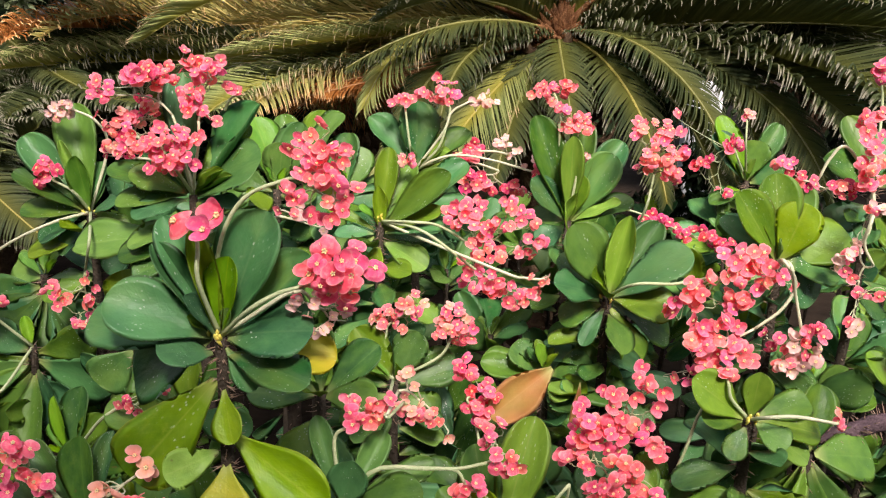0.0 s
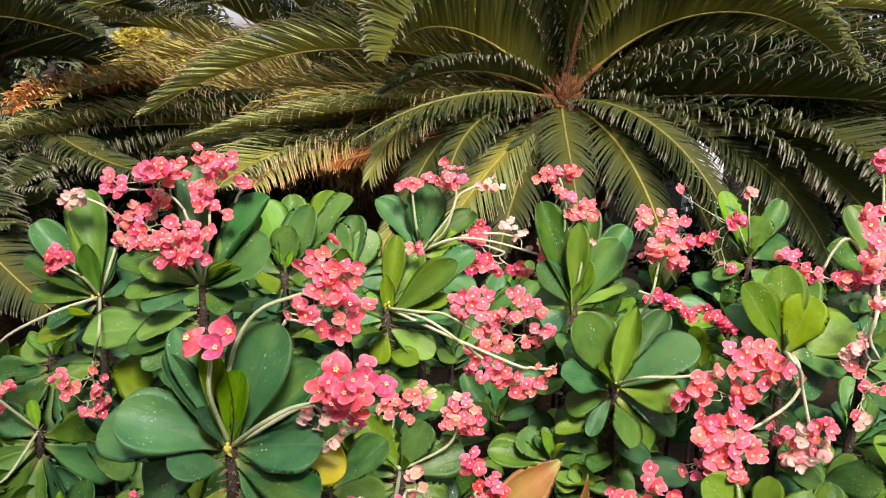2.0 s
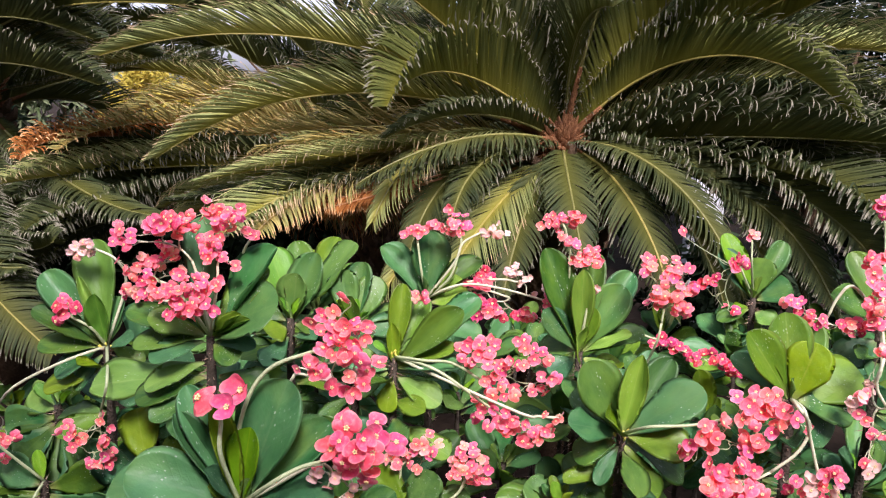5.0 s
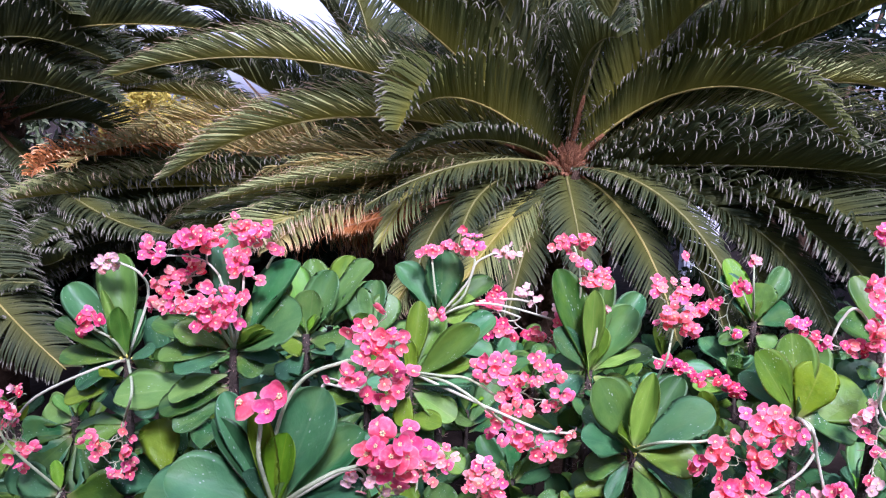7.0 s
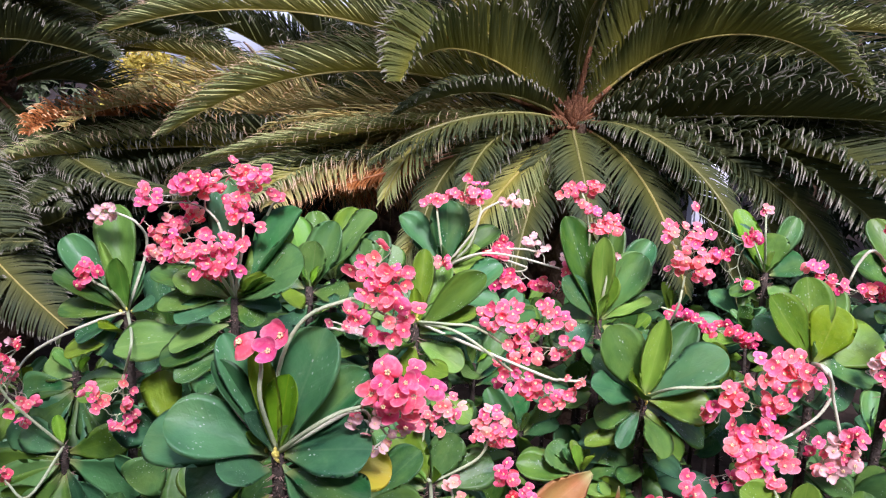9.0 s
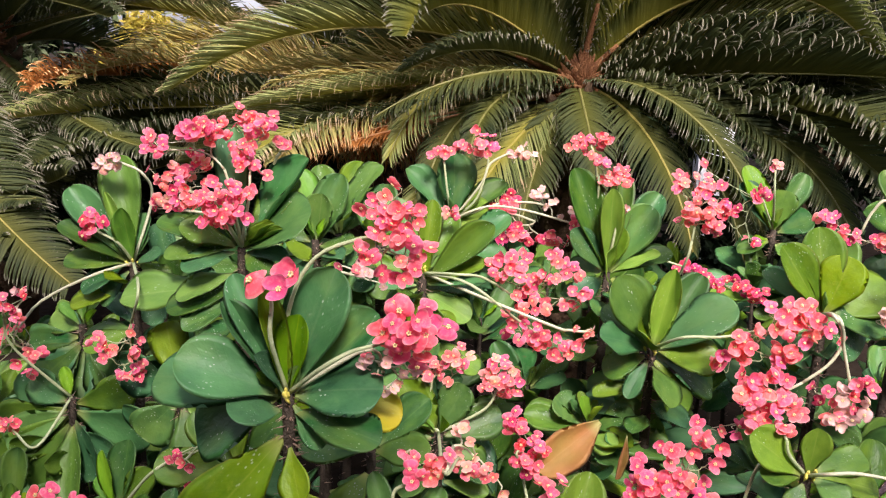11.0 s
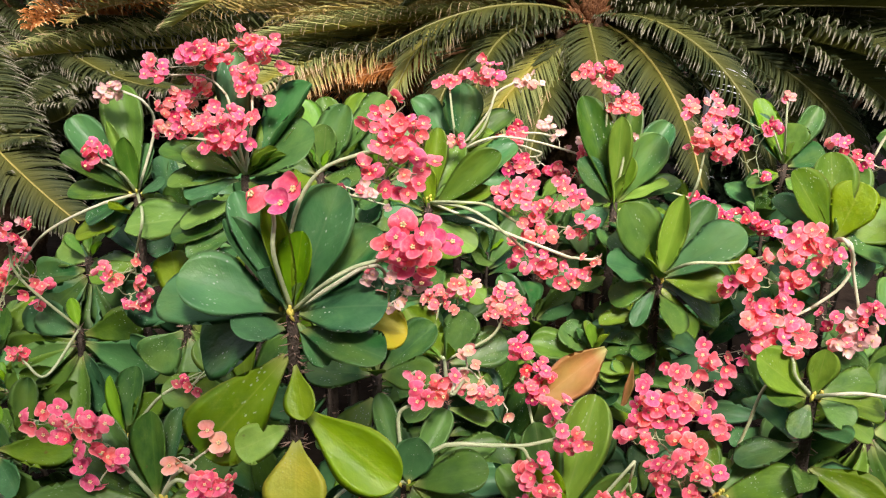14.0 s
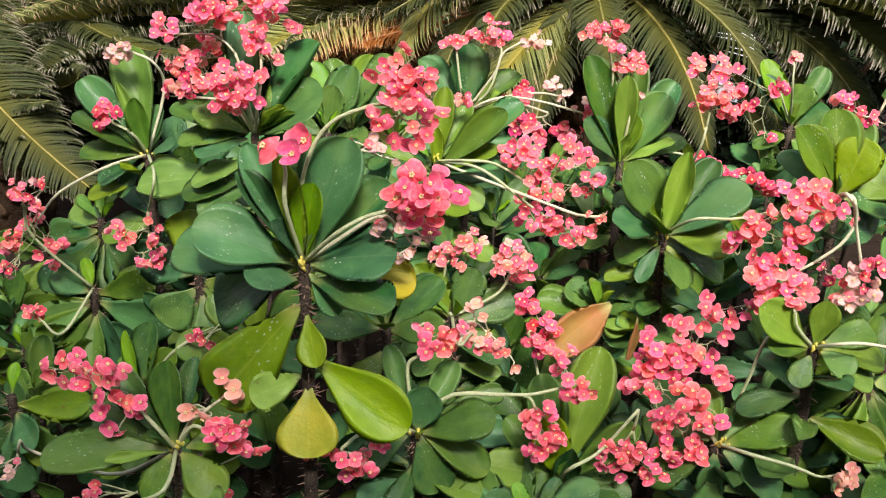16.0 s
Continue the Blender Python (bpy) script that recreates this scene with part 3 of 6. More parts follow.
def branch(way, r0, r1, label):
    """An old woody stem, thick and thorny, that leans through the bed down to the soil."""
    bm = bmesh.new()
    base = Vector((way[-1][0], way[-1][1], 0))
    thorny(bm, curve([Vector(p) - base for p in way] + [Vector((0.04, 0.03, -0.04))], 22), r0, r1, 160)
    ob = link_mesh("woody_stem", bm, (M_BRANCH, M_THORN))
    ob.location = base
    return tagged(ob, label, "stem")


# ---------------------------------------------------------------- ground and distance
bm = bmesh.new()
steps = [-600, -120, -30, -8] + [-4 + 0.5 * k for k in range(25)] + [14, 30, 120, 600]
grid = [[bm.verts.new((x, y, 0.03 * noise.noise((x * 0.9, y * 0.9, 0)) if abs(x) < 9 and abs(y) < 9 else 0)) for x in steps] for y in steps]
for a, b in zip(grid, grid[1:]):
    for k in range(len(steps) - 1):
        bm.faces.new((a[k], a[k + 1], b[k + 1], b[k]))
tagged(link_mesh("ground", bm, (M_SOIL,)), "dark brown soil of the planting bed", "soil", kind="structure")


def bush(name, at, size, count, tones, label, leaf_size, seed, hollow=0.55, lean=(0.0, 0.0)):
    """A leafy bush or tree crown: a forked trunk and many single leaves in uneven clumps."""
    r = random.Random(seed)
    root = new(name, None)
    root.location = (at[0], at[1], 0)
    tagged(root, label, "shrub")
    bm = bmesh.new()
    tips = []
    for k in range(9):
        a = k * 2.4 + r.uniform(-0.3, 0.3)
        end = Vector((lean[0] + math.cos(a) * size[0] * 0.6, lean[1] + math.sin(a) * size[1] * 0.6, at[2] + size[2] * r.uniform(-0.5, 0.7)))
        tips.append(end)
        tube(bm, curve([Vector((0, 0, 0)), Vector((end.x * 0.2, end.y * 0.2, end.z * 0.45)), end], 8), [0.05 * (1 - 0.8 * i / 8) for i in range(9)], 6)
    link_mesh("trunk", bm, (M_TRUNK,), root)
    bm = bmesh.new()
    uvl = bm.loops.layers.uv.new("blade")
    clumps = []
    for _ in range(46):
        d = Vector((r.gauss(0, 1), r.gauss(0, 1), r.gauss(0, 1))).normalized() * r.uniform(hollow, 1.0)
        clumps.append(Vector((lean[0] + d.x * size[0], lean[1] + d.y * size[1], at[2] + d.z * size[2])))
    for _ in range(count):
        c = r.choice(clumps) + Vector((r.gauss(0, 1), r.gauss(0, 1), r.gauss(0, 1))) * min(size) * 0.16
        if c.z < 0.05:
            continue
        d = Vector((r.gauss(0, 1), r.gauss(0, 1), r.gauss(-0.3, 0.7))).normalized()
        x, y, z = aim(d, (r.gauss(0, 0.6), r.gauss(-0.3, 0.6), 1))
        k = leaf_size * r.uniform(0.6, 1.3)
        row = [c, c + y * k * 0.4 + x * k * 0.2, c + y * k - z * k * 0.15, c + y * k * 0.4 - x * k * 0.2]
        f = bm.faces.new([bm.verts.new(p) for p in row])
        for l, q in zip(f.loops, ((0.5, 0), (1, 0.4), (0.5, 1), (0, 0.4))):
            l[uvl].uv = q
    link_mesh("crown", bm, (tones,), root, smooth=False)
    return root


# near-black leaves: the shade between the fronds is put into this colour
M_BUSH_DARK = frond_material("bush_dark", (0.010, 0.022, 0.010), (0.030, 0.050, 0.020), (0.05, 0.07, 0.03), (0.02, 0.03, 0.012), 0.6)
# foliage in yellow light: that light is put into the leaf colour
M_BUSH_YELLOW = frond_material("bush_yellow_lit", (0.26, 0.22, 0.03), (0.58, 0.44, 0.07), (0.60, 0.45, 0.12), (0.46, 0.40, 0.05), 0.5, 0.35)
# paled towards grey: distance haze is put into the leaf colour
M_BUSH_HAZY = frond_material("bush_green_hazy", (0.10, 0.13, 0.06), (0.24, 0.27, 0.15), (0.30, 0.31, 0.18), (0.07, 0.11, 0.03), 0.5, 0.3)


# ---------------------------------------------------------------- the plants and palms
near_shoot = plant((-0.269, 0.97, 0.93), [
    (-163, 26, 14.0, 8.7, 4, 0.0, (0.1, -0.75, 0.7), 0), (179, 10, 17.2, 9.9, 4, 0.0, (0, -0.6, 0.8), 1), (17, 71, 17.3, 8.9, 4, 0.0, (-0.1, -0.95, 0.25), 0),
    (23, 38, 14.9, 6.9, 4, 0.0, (-0.3, -0.7, 0.65), 2), (166, 65, 16.8, 4.8, 4, 0.0, (0.3, -0.9, 0.2), 0), (-170, 79, 14.5, 3.6, 2, 0.0, (0.5, -0.8, 0.2), 4),
    (176, 57, 14.3, 4.2, 4, 0.0, (0.4, -0.7, 0.5), 4), (-40, 80, 11.0, 5.0, 1, 0.0, (-0.1, -0.75, 0.65), 0), (-20, 19, 12.3, 8.9, 4, 0.0, (-0.1, -0.6, 0.75), 1),
    (-135, 22, 7.4, 6.3, 4, 2.2, (0, -0.5, 0.85), 1), (-30, 2, 13.3, 6.2, 4, 2.2, (-0.1, -0.5, 0.85), 5), (3, -6, 14.0, 6.4, 3, 0.7, (0, -0.75, 0.6), 5),
    (-132, 58, 7.5, 4.0, 4, 0.0, (0.5, -0.4, 0.7), 4), (-29, -44, 6.8, 3.5, 4, 1.2, (0, -0.7, 0.6), 0), (-156, -46, 17.9, 9.9, 2, 6.0, (0.25, -0.9, 0.35), 5), (-66, -50, 7.3, 4.7, 5, 7.1, (-0.2, -0.9, 0.35), 0),
    (-134, -6, 7.6, 5.3, 5, 16.5, (0.1, -0.95, 0.25), 5), (-24, -26, 16.4, 8.5, 5, 13.9, (-0.15, -0.85, 0.5), 0), (-82, -55, 9.6, 8.8, 3, 18.3, (0, -0.95, 0.3), 0),
    (170, -28, 16.6, 10.1, 4, 0.0, (0.2, -0.7, 0.6), 1)], sprout=2, thorns=170, buds=7, skirt=0, label="crown of thorns plant, broad green leaves and yellowing lower ones")
left_shoot = plant((-0.755, 1.62, 0.923), [
    (177, 52, 19.9, 7.4, 4, 0.0, (0.3, -0.75, 0.5), 0), (129, 73, 22.9, 8.6, 0, 0.0, (0.2, -0.75, 0.6), 0), (-159, 40, 15.5, 6.2, 0, 0.0, (0.1, -0.55, 0.85), 1),
    (-85, 73, 13.4, 4.5, 1, 0.0, (0.2, -0.9, 0.3), 2), (67, 71, 10.5, 5.3, 4, 0.0, (-0.2, -0.9, 0.3), 0), (-166, 9, 12.7, 6.0, 0, 0.0, (0, -0.6, 0.8), 1),
    (-151, -22, 10.6, 6.2, 4, 0.0, (0, -0.5, 0.85), 1), (-31, 30, 7.6, 4.5, 4, 0.0, (0, -0.6, 0.8), 1), (-144, -41, 8.9, 5.1, 4, 1.6, (0, -0.6, 0.8), 1),
    (-173, 73, 15.5, 2.6, 2, 0.0, (0.3, -0.8, 0.4), 4), (-7, -20, 7.5, 4.6, 0, 0.0, (0, -0.6, 0.8), 1), (74, 71, 7.2, 5.2, 0, 0.0, (0, -0.95, 0.3), 0),
    (160, 29, 12.0, 7.0, 4, 0.0, (0.2, -0.8, 0.5), 5)], buds=5, sprout=2)
high_shoot = plant((-0.47, 1.45, 1.007), [
    (120, 78, 22.4, 6.6, 4, 0.0, (0, -0.9, 0.3), 0), (21, 50, 20.2, 9.0, 4, 0.0, (-0.3, -0.5, 0.8), 2), (-20, 37, 15.1, 13.2, 0, 0.0, (0, -0.55, 0.85), 1),
    (-173, 25, 15.0, 6.1, 0, 0.0, (0, -0.6, 0.8), 1), (-157, 29, 10.7, 5.3, 0, 0.0, (0, -0.6, 0.8), 5), (-166, 1, 12.9, 5.5, 0, 0.0, (0, -0.6, 0.8), 1),
    (-147, -4, 10.0, 6.4, 4, 0.9, (0, -0.45, 0.9), 1), (-37, 36, 10.2, 2.5, 2, 0.0, (-0.5, -0.6, 0.5), 4), (-28, 29, 10.0, 2.2, 2, 0.0, (-0.5, -0.6, 0.5), 4),
    (-24, 8, 8.8, 3.6, 4, 0.9, (0, -0.6, 0.8), 1), (29, 53, 16.1, 7.9, 2, 0.0, (-0.2, -0.8, 0.5), 0), (155, 42, 12.8, 6.2, 4, 0.0, (0.2, -0.7, 0.6), 0),
    (-40, -11, 6.8, 5.3, 0, 1.1, (0, -0.6, 0.8), 1),
    (-176, -2, 22.6, 8.0, 2, 7.8, (0, -0.6, 0.8), 5), (-152, -6, 12.9, 6.8, 0, 8.0, (0, -0.6, 0.8), 1), (6, -7, 9.8, 6.5, 0, 8.0, (0, -0.6, 0.8), 1)], sprout=2, thorns=90)
back_shoot = plant((-0.403, 1.8, 0.945), [
    (142, 74, 17.3, 9.6, 1), (31, 69, 16.5, 8.7, 0), (22, 54, 22.5, 7.8, 0), (-131, 8, 5.3, 9.7, 2), (-21, 10, 8.6, 7.4, 0),
    (0, 81, 11.2, 7.4, 2), (180, 26, 9.9, 7.4, 0)])
left_deep_shoot = plant((-0.918, 1.7, 0.751), [
    (-157, -43, 10.6, 11.7, 0), (-107, -68, 14.1, 13, 0), (180, -11, 12.4, 9, 0), (-34, -39, 11.6, 11.6, 0), (0, -5, 11.1, 9.8, 4),
    (-151, -47, 17.9, 11.6, 0), (-52, -56, 18, 11.5, 0), (157, 20, 8.3, 8.5, 2)], facing=(0.0, -0.97, 0.12), skirt=5)
gap_shoot = plant((-0.254, 1.8, 0.937), [
    (151, 71, 12.6, 7.5, 0), (34, 63, 11.7, 7.5, 0), (-81, 69, 8.3, 6.8, 2), (0, 15, 8.5, 6.8, 0), (180, -2, 6.9, 7.1, 4),
    (-73, -42, 8.5, 7.9, 0), (-130, -38, 8.3, 6.7, 0), (-31, -30, 9, 6.8, 4), (80, 64, 14.1, 7.6, 0), (21, 26, 12.5, 6.6, 0)])
gap_left_shoot = plant((-0.72, 1.75, 0.854), [
    (155, 70, 13.4, 7.3, 4), (75, 73, 14.3, 7.3, 0), (22, 49, 12.1, 8.2, 4), (180, 16, 6.7, 6.6, 0), (0, 6, 9, 8.1, 4),
    (-62, -41, 7.5, 8, 0), (-140, -35, 7.7, 6.6, 4), (-70, 66, 7.9, 6.3, 0)], facing=(0.0, -0.97, 0.12), skirt=5)
mid_shoot = plant((-0.138, 1.58, 0.935), [
    (46, 82, 16.3, 4.9, 2, 1.7, (0.2, -0.9, 0.3), 0), (-14, 44, 18.1, 6.6, 0, 1.7, (-0.25, -0.85, 0.4), 0), (13, 42, 21.4, 6.7, 4, 1.7, (-0.2, -0.75, 0.6), 5),
    (-91, 76, 9.4, 3.2, 2, 1.7, (0.3, -0.9, 0.2), 4), (176, 28, 11.1, 3.0, 2, 2.0, (0.2, -0.8, 0.5), 5), (-18, 30, 13.0, 3.8, 2, 2.2, (-0.1, -0.7, 0.6), 1),
    (-18, 20, 12.9, 5.9, 4, 2.4, (0, -0.5, 0.85), 1), (-29, -14, 10.2, 6.0, 5, 4.3, (0, -0.6, 0.8), 1), (-167, 9, 7.6, 3.8, 4, 2.7, (0, -0.6, 0.8), 1),
    (55, 51, 15.0, 6.2, 0, 1.7, (-0.1, -0.9, 0.3), 2), (-110, -63, 6.8, 4.6, 2, 4.3, (0, -0.8, 0.5), 1), (-173, -29, 7.5, 5.9, 0, 3.2, (0, -0.6, 0.8), 1)], sprout=2, buds=7)
mid_back_shoot = plant((-0.091, 1.85, 0.991), [
    (75, 83, 16, 10.1, 0), (169, 50, 15.9, 8, 0), (0, 19, 8.9, 9.2, 2), (154, 46, 10, 7.7, 0), (36, 48, 10.1, 6.2, 2),
    (23, 30, 15, 7.1, 0)])
tall_mid_shoot = plant((0.253, 1.72, 0.913), [
    (171, 72, 23.3, 7.8, 0, 0.0, (0.2, -0.95, 0.3), 0), (-93, 79, 18.6, 5.2, 5, 0.0, (0, -0.97, 0.2), 0), (5, 60, 16.7, 8.6, 4, 0.0, (-0.2, -0.9, 0.3), 0),
    (23, 56, 20.5, 7.0, 4, 0.0, (-0.2, -0.9, 0.3), 0), (-40, 77, 10.5, 5.6, 5, 0.0, (-0.1, -0.75, 0.65), 0), (-166, 52, 11.9, 6.2, 4, 0.0, (0.3, -0.85, 0.4), 0),
    (-99, 39, 8.8, 9.1, 2, 0.0, (0, -0.75, 0.6), 4), (-23, 33, 11.2, 3.2, 5, 0.0, (0, -0.6, 0.8), 5), (-2, 27, 13.5, 5.2, 0, 0.0, (0, -0.6, 0.8), 1),
    (66, 65, 21.6, 6.2, 0, 0.0, (-0.1, -0.95, 0.3), 2), (165, 4, 8.0, 7.9, 0, 0.0, (0, -0.6, 0.8), 1), (-32, -21, 7.2, 6.7, 0, 1.1, (0, -0.6, 0.8), 1),
    (-148, -15, 6.7, 6.4, 4, 1.2, (0, -0.6, 0.8), 1)], sprout=2)
centre_shoot = plant((0.316, 1.5, 0.821), [
    (-179, 65, 15.3, 9.8, 0, 0.0, (0.2, -0.85, 0.4), 0), (-49, 78, 16.8, 5.3, 5, 0.0, (-0.2, -0.9, 0.3), 4), (-18, 42, 16.9, 8.9, 4, 0.0, (-0.1, -0.65, 0.75), 1),
    (-25, 2, 11.5, 8.2, 0, 0.0, (0, -0.6, 0.8), 1), (-121, 42, 9.0, 6.6, 2, 0.0, (0.3, -0.5, 0.8), 4), (-149, 25, 11.6, 6.9, 4, 0.0, (0, -0.6, 0.8), 5),
    (152, 39, 11.4, 8.1, 0, 0.0, (0.2, -0.7, 0.6), 0), (94, 66, 12.3, 5.8, 4, 0.0, (0, -0.9, 0.3), 0), (-37, -50, 11.8, 6.5, 0, 2.0, (0, -0.6, 0.8), 1),
    (-133, -39, 8.5, 3.6, 4, 2.0, (0, -0.6, 0.8), 1), (-174, -17, 8.5, 6.4, 0, 1.5, (0, -0.6, 0.8), 1), (32, 49, 17.0, 6.4, 0, 0.0, (-0.2, -0.8, 0.5), 2),
    (0, -23, 13.9, 8.3, 0, 1.4, (0, -0.6, 0.8), 3)], sprout=3, thorns=90, buds=7)
right_shoot = plant((0.623, 1.48, 0.911), [
    (-172, 58, 15.2, 7.7, 2, 0.0, (0.3, -0.9, 0.3), 0), (133, 82, 16.0, 8.4, 2, 0.0, (0, -0.97, 0.2), 0), (-30, 74, 11.2, 8.6, 5, 0.0, (-0.1, -0.75, 0.65), 1),
    (156, 35, 12.2, 5.5, 4, 0.0, (0.2, -0.8, 0.5), 0), (6, 25, 13.3, 9.8, 0, 0.0, (-0.1, -0.7, 0.6), 1), (-17, 0, 9.5, 9.0, 0, 0.0, (0, -0.6, 0.8), 1),
    (163, 0, 7.3, 6.4, 0, 0.0, (0, -0.6, 0.8), 1), (53, 61, 14.8, 6.9, 0, 0.0, (-0.1, -0.95, 0.3), 2), (-149, -31, 6.6, 5.9, 0, 1.3, (0, -0.6, 0.8), 3),
    (-26, -35, 7.9, 8.1, 4, 1.6, (0, -0.6, 0.8), 1)], sprout=2, thorns=80)
low_right_shoot = plant((0.49, 1.15, 0.752), [
    (-169, 40, 10.9, 7.0, 2, 0.0, (0.3, -0.8, 0.5), 0), (-81, 79, 8.2, 4.7, 5, 0.0, (-0.1, -0.95, 0.3), 0), (-49, -13, 5.6, 5.1, 0, 0.0, (0, -0.6, 0.8), 1),
    (14, 18, 9.4, 5.3, 0, 0.0, (0, -0.6, 0.8), 5), (-158, 16, 6.9, 4.5, 0, 0.0, (0, -0.6, 0.8), 1), (-129, -37, 5.5, 4.0, 0, 0.8, (0, -0.6, 0.8), 1),
    (-6, -4, 9.9, 5.6, 2, 0.0, (0, -0.6, 0.8), 1), (-22, -19, 9.0, 5.0, 2, 0.8, (0, -0.6, 0.8), 3)], sprout=1, buds=7)
far_right_shoot = plant((0.804, 2.3, 0.903), [
    (164, 68, 19.5, 6.9, 1), (0, 81, 11.4, 8.7, 0), (20, 61, 18, 6.9, 4), (-13, 23, 10, 9.5, 4), (180, -14, 3.9, 4.6, 1),
    (156, 51, 15.4, 7.7, 0), (-47, -22, 5.9, 7.5, 0), (180, -14, 7.9, 7.6, 0)])
far_edge_shoot = plant((0.827, 1.6, 1.035), [
    (153, 71, 14.1, 6.6, 0), (180, 33, 10.7, 7.9, 0), (68, 68, 11.4, 8, 0), (0, 34, 6.4, 9.2, 0), (-158, -27, 9.1, 7.9, 0),
    (-37, -46, 9.4, 9.1, 2)])
near_left_shoot = plant((-0.45, 0.92, 0.662), [
    (-164, 7, 16.7, 6.8, 0, 0.0, (0.1, -0.6, 0.8), 1), (-139, 14, 8.2, 1.6, 5, 0.0, (0, -0.7, 0.7), 5), (130, 85, 12.7, 5.2, 0, 0.0, (0, -0.95, 0.3), 0),
    (156, 46, 13.9, 4.9, 0, 0.0, (0.2, -0.9, 0.3), 0), (-35, -22, 8.7, 5.8, 0, 0.0, (0, -0.6, 0.8), 1), (73, 66, 12.6, 3.2, 4, 0.0, (0, -0.95, 0.3), 0),
    (-118, -41, 6.9, 4.6, 0, 0.0, (0, -0.6, 0.8), 1), (20, 15, 6.6, 4.4, 0, 0.0, (0, -0.6, 0.8), 1), (164, 11, 14.2, 5.6, 0, 0.0, (0.2, -0.8, 0.5), 1)], skirt=6, sprout=1, buds=7, label="low crown of thorns plant with dark green leaves")
near_mid_shoot = plant((-0.125, 1.05, 0.628), [
    (-34, 76, 9.1, 6.2, 4, 0.0, (0, -0.95, 0.3), 2), (138, 65, 13.6, 3.9, 0, 0.0, (0.2, -0.9, 0.3), 0), (-17, 28, 12.0, 6.7, 0, 0.0, (0, -0.6, 0.8), 1),
    (16, 27, 14.0, 4.5, 0, 0.0, (-0.1, -0.7, 0.6), 5), (-38, -64, 9.7, 6.9, 0, 0.0, (0, -0.85, 0.5), 0), (-166, -32, 10.4, 5.7, 0, 0.0, (0, -0.6, 0.8), 1),
    (-12, -21, 11.6, 5.4, 0, 0.0, (0, -0.6, 0.8), 1), (57, 42, 11.9, 4.5, 0, 0.0, (0, -0.95, 0.3), 2), (158, -14, 10.8, 6.8, 4, 0.0, (0, -0.6, 0.8), 1)], sprout=2, buds=7)
near_right_shoot = plant((0.353, 1.12, 0.591), [
    (-17, 30, 11.8, 5.9, 0, 0.0, (-0.1, -0.6, 0.8), 1), (27, 37, 11.5, 5.4, 0, 0.0, (-0.2, -0.8, 0.5), 0), (-18, -28, 11.6, 6.4, 4, 1.0, (0, -0.6, 0.8), 1),
    (-110, -57, 7.7, 4.5, 4, 1.0, (0, -0.6, 0.8), 1), (-173, -24, 11.3, 6.7, 0, 1.1, (0, -0.6, 0.8), 1), (102, 58, 8.1, 4.1, 0, 0.0, (0, -0.95, 0.3), 0),
    (142, 11, 8.7, 5.8, 0, 0.0, (0, -0.6, 0.8), 5), (5, -18, 17.8, 6.7, 0, 0.0, (0, -0.6, 0.8), 3)], sprout=2, buds=7)
low_mid_shoot = plant((0.105, 1.1, 0.521), [
    (-16, 49, 16.0, 5.1, 0, 0.0, (-0.2, -0.7, 0.6), 0), (-162, 77, 13.9, 6.5, 5, 0.0, (0, -0.95, 0.3), 2), (-163, 26, 11.8, 6.8, 2, 0.0, (0, -0.6, 0.8), 1),
    (47, 68, 22.2, 8.0, 2, 0.0, (-0.1, -0.95, 0.3), 0), (125, 71, 17.0, 6.8, 2, 0.0, (0.1, -0.95, 0.3), 0), (-17, 9, 10.2, 5.4, 0, 0.8, (0, -0.6, 0.8), 1),
    (-153, 0, 7.9, 5.3, 0, 0.9, (0, -0.6, 0.8), 1), (-76, 63, 9.4, 4.5, 4, 0.0, (0, -0.95, 0.3), 4), (153, 43, 12.3, 5.2, 0, 0.0, (0.2, -0.8, 0.5), 0)], sprout=2)
edge_right_shoot = plant((0.617, 1.22, 0.657), [
    (-66, -76, 20.2, 10.7, 0, 1.0, (0, -1, 0.1), 0), (-126, -50, 9.9, 2.8, 2, 1.1, (0, -1, 0.1), 4), (-151, -70, 21.2, 7.3, 2, 1.1, (0, -1, 0.1), 1),
    (169, -26, 14.4, 9.3, 0, 0.0, (0.1, -0.9, 0.3), 1), (-34, -61, 18.1, 9.9, 0, 1.0, (0, -1, 0.1), 1), (58, 65, 11.3, 6.3, 0, 0.0, (0, -0.95, 0.3), 0),
    (5, 0, 10.6, 9.4, 0, 0.0, (0, -0.6, 0.8), 1), (122, -79, 14.6, 12.0, 0, 2.1, (0, -1, 0.1), 1)], skirt=6, sprout=2)
left_low_shoot = plant((-0.894, 1.58, 0.627), [
    (-167, -25, 14.5, 9, 0), (-34, -49, 13.7, 11.8, 0), (-129, -63, 17.1, 10.2, 0), (-166, -35, 19.6, 9, 0), (-11, -16, 17, 11.6, 0),
    (-72, -60, 16.8, 8.9, 0), (180, -11, 18.3, 7.8, 0), (0, 15, 12.3, 9.1, 0), (162, 21, 10.6, 7.9, 4)], sprout=1, facing=(0.0, -0.97, 0.12), skirt=5)
left_mid_shoot = plant((-0.602, 1.45, 0.739), [
    (-37, -54, 11.2, 11.8, 0), (-155, -42, 9.5, 9.5, 0), (21, 24, 6.2, 8.4, 2), (140, 66, 11.7, 8.5, 2), (0, -20, 9.5, 9.6, 0),
    (166, 14, 13.3, 9.7, 0), (-82, -68, 13.5, 9.4, 0)], sprout=1, facing=(0.0, -0.97, 0.12), skirt=5)
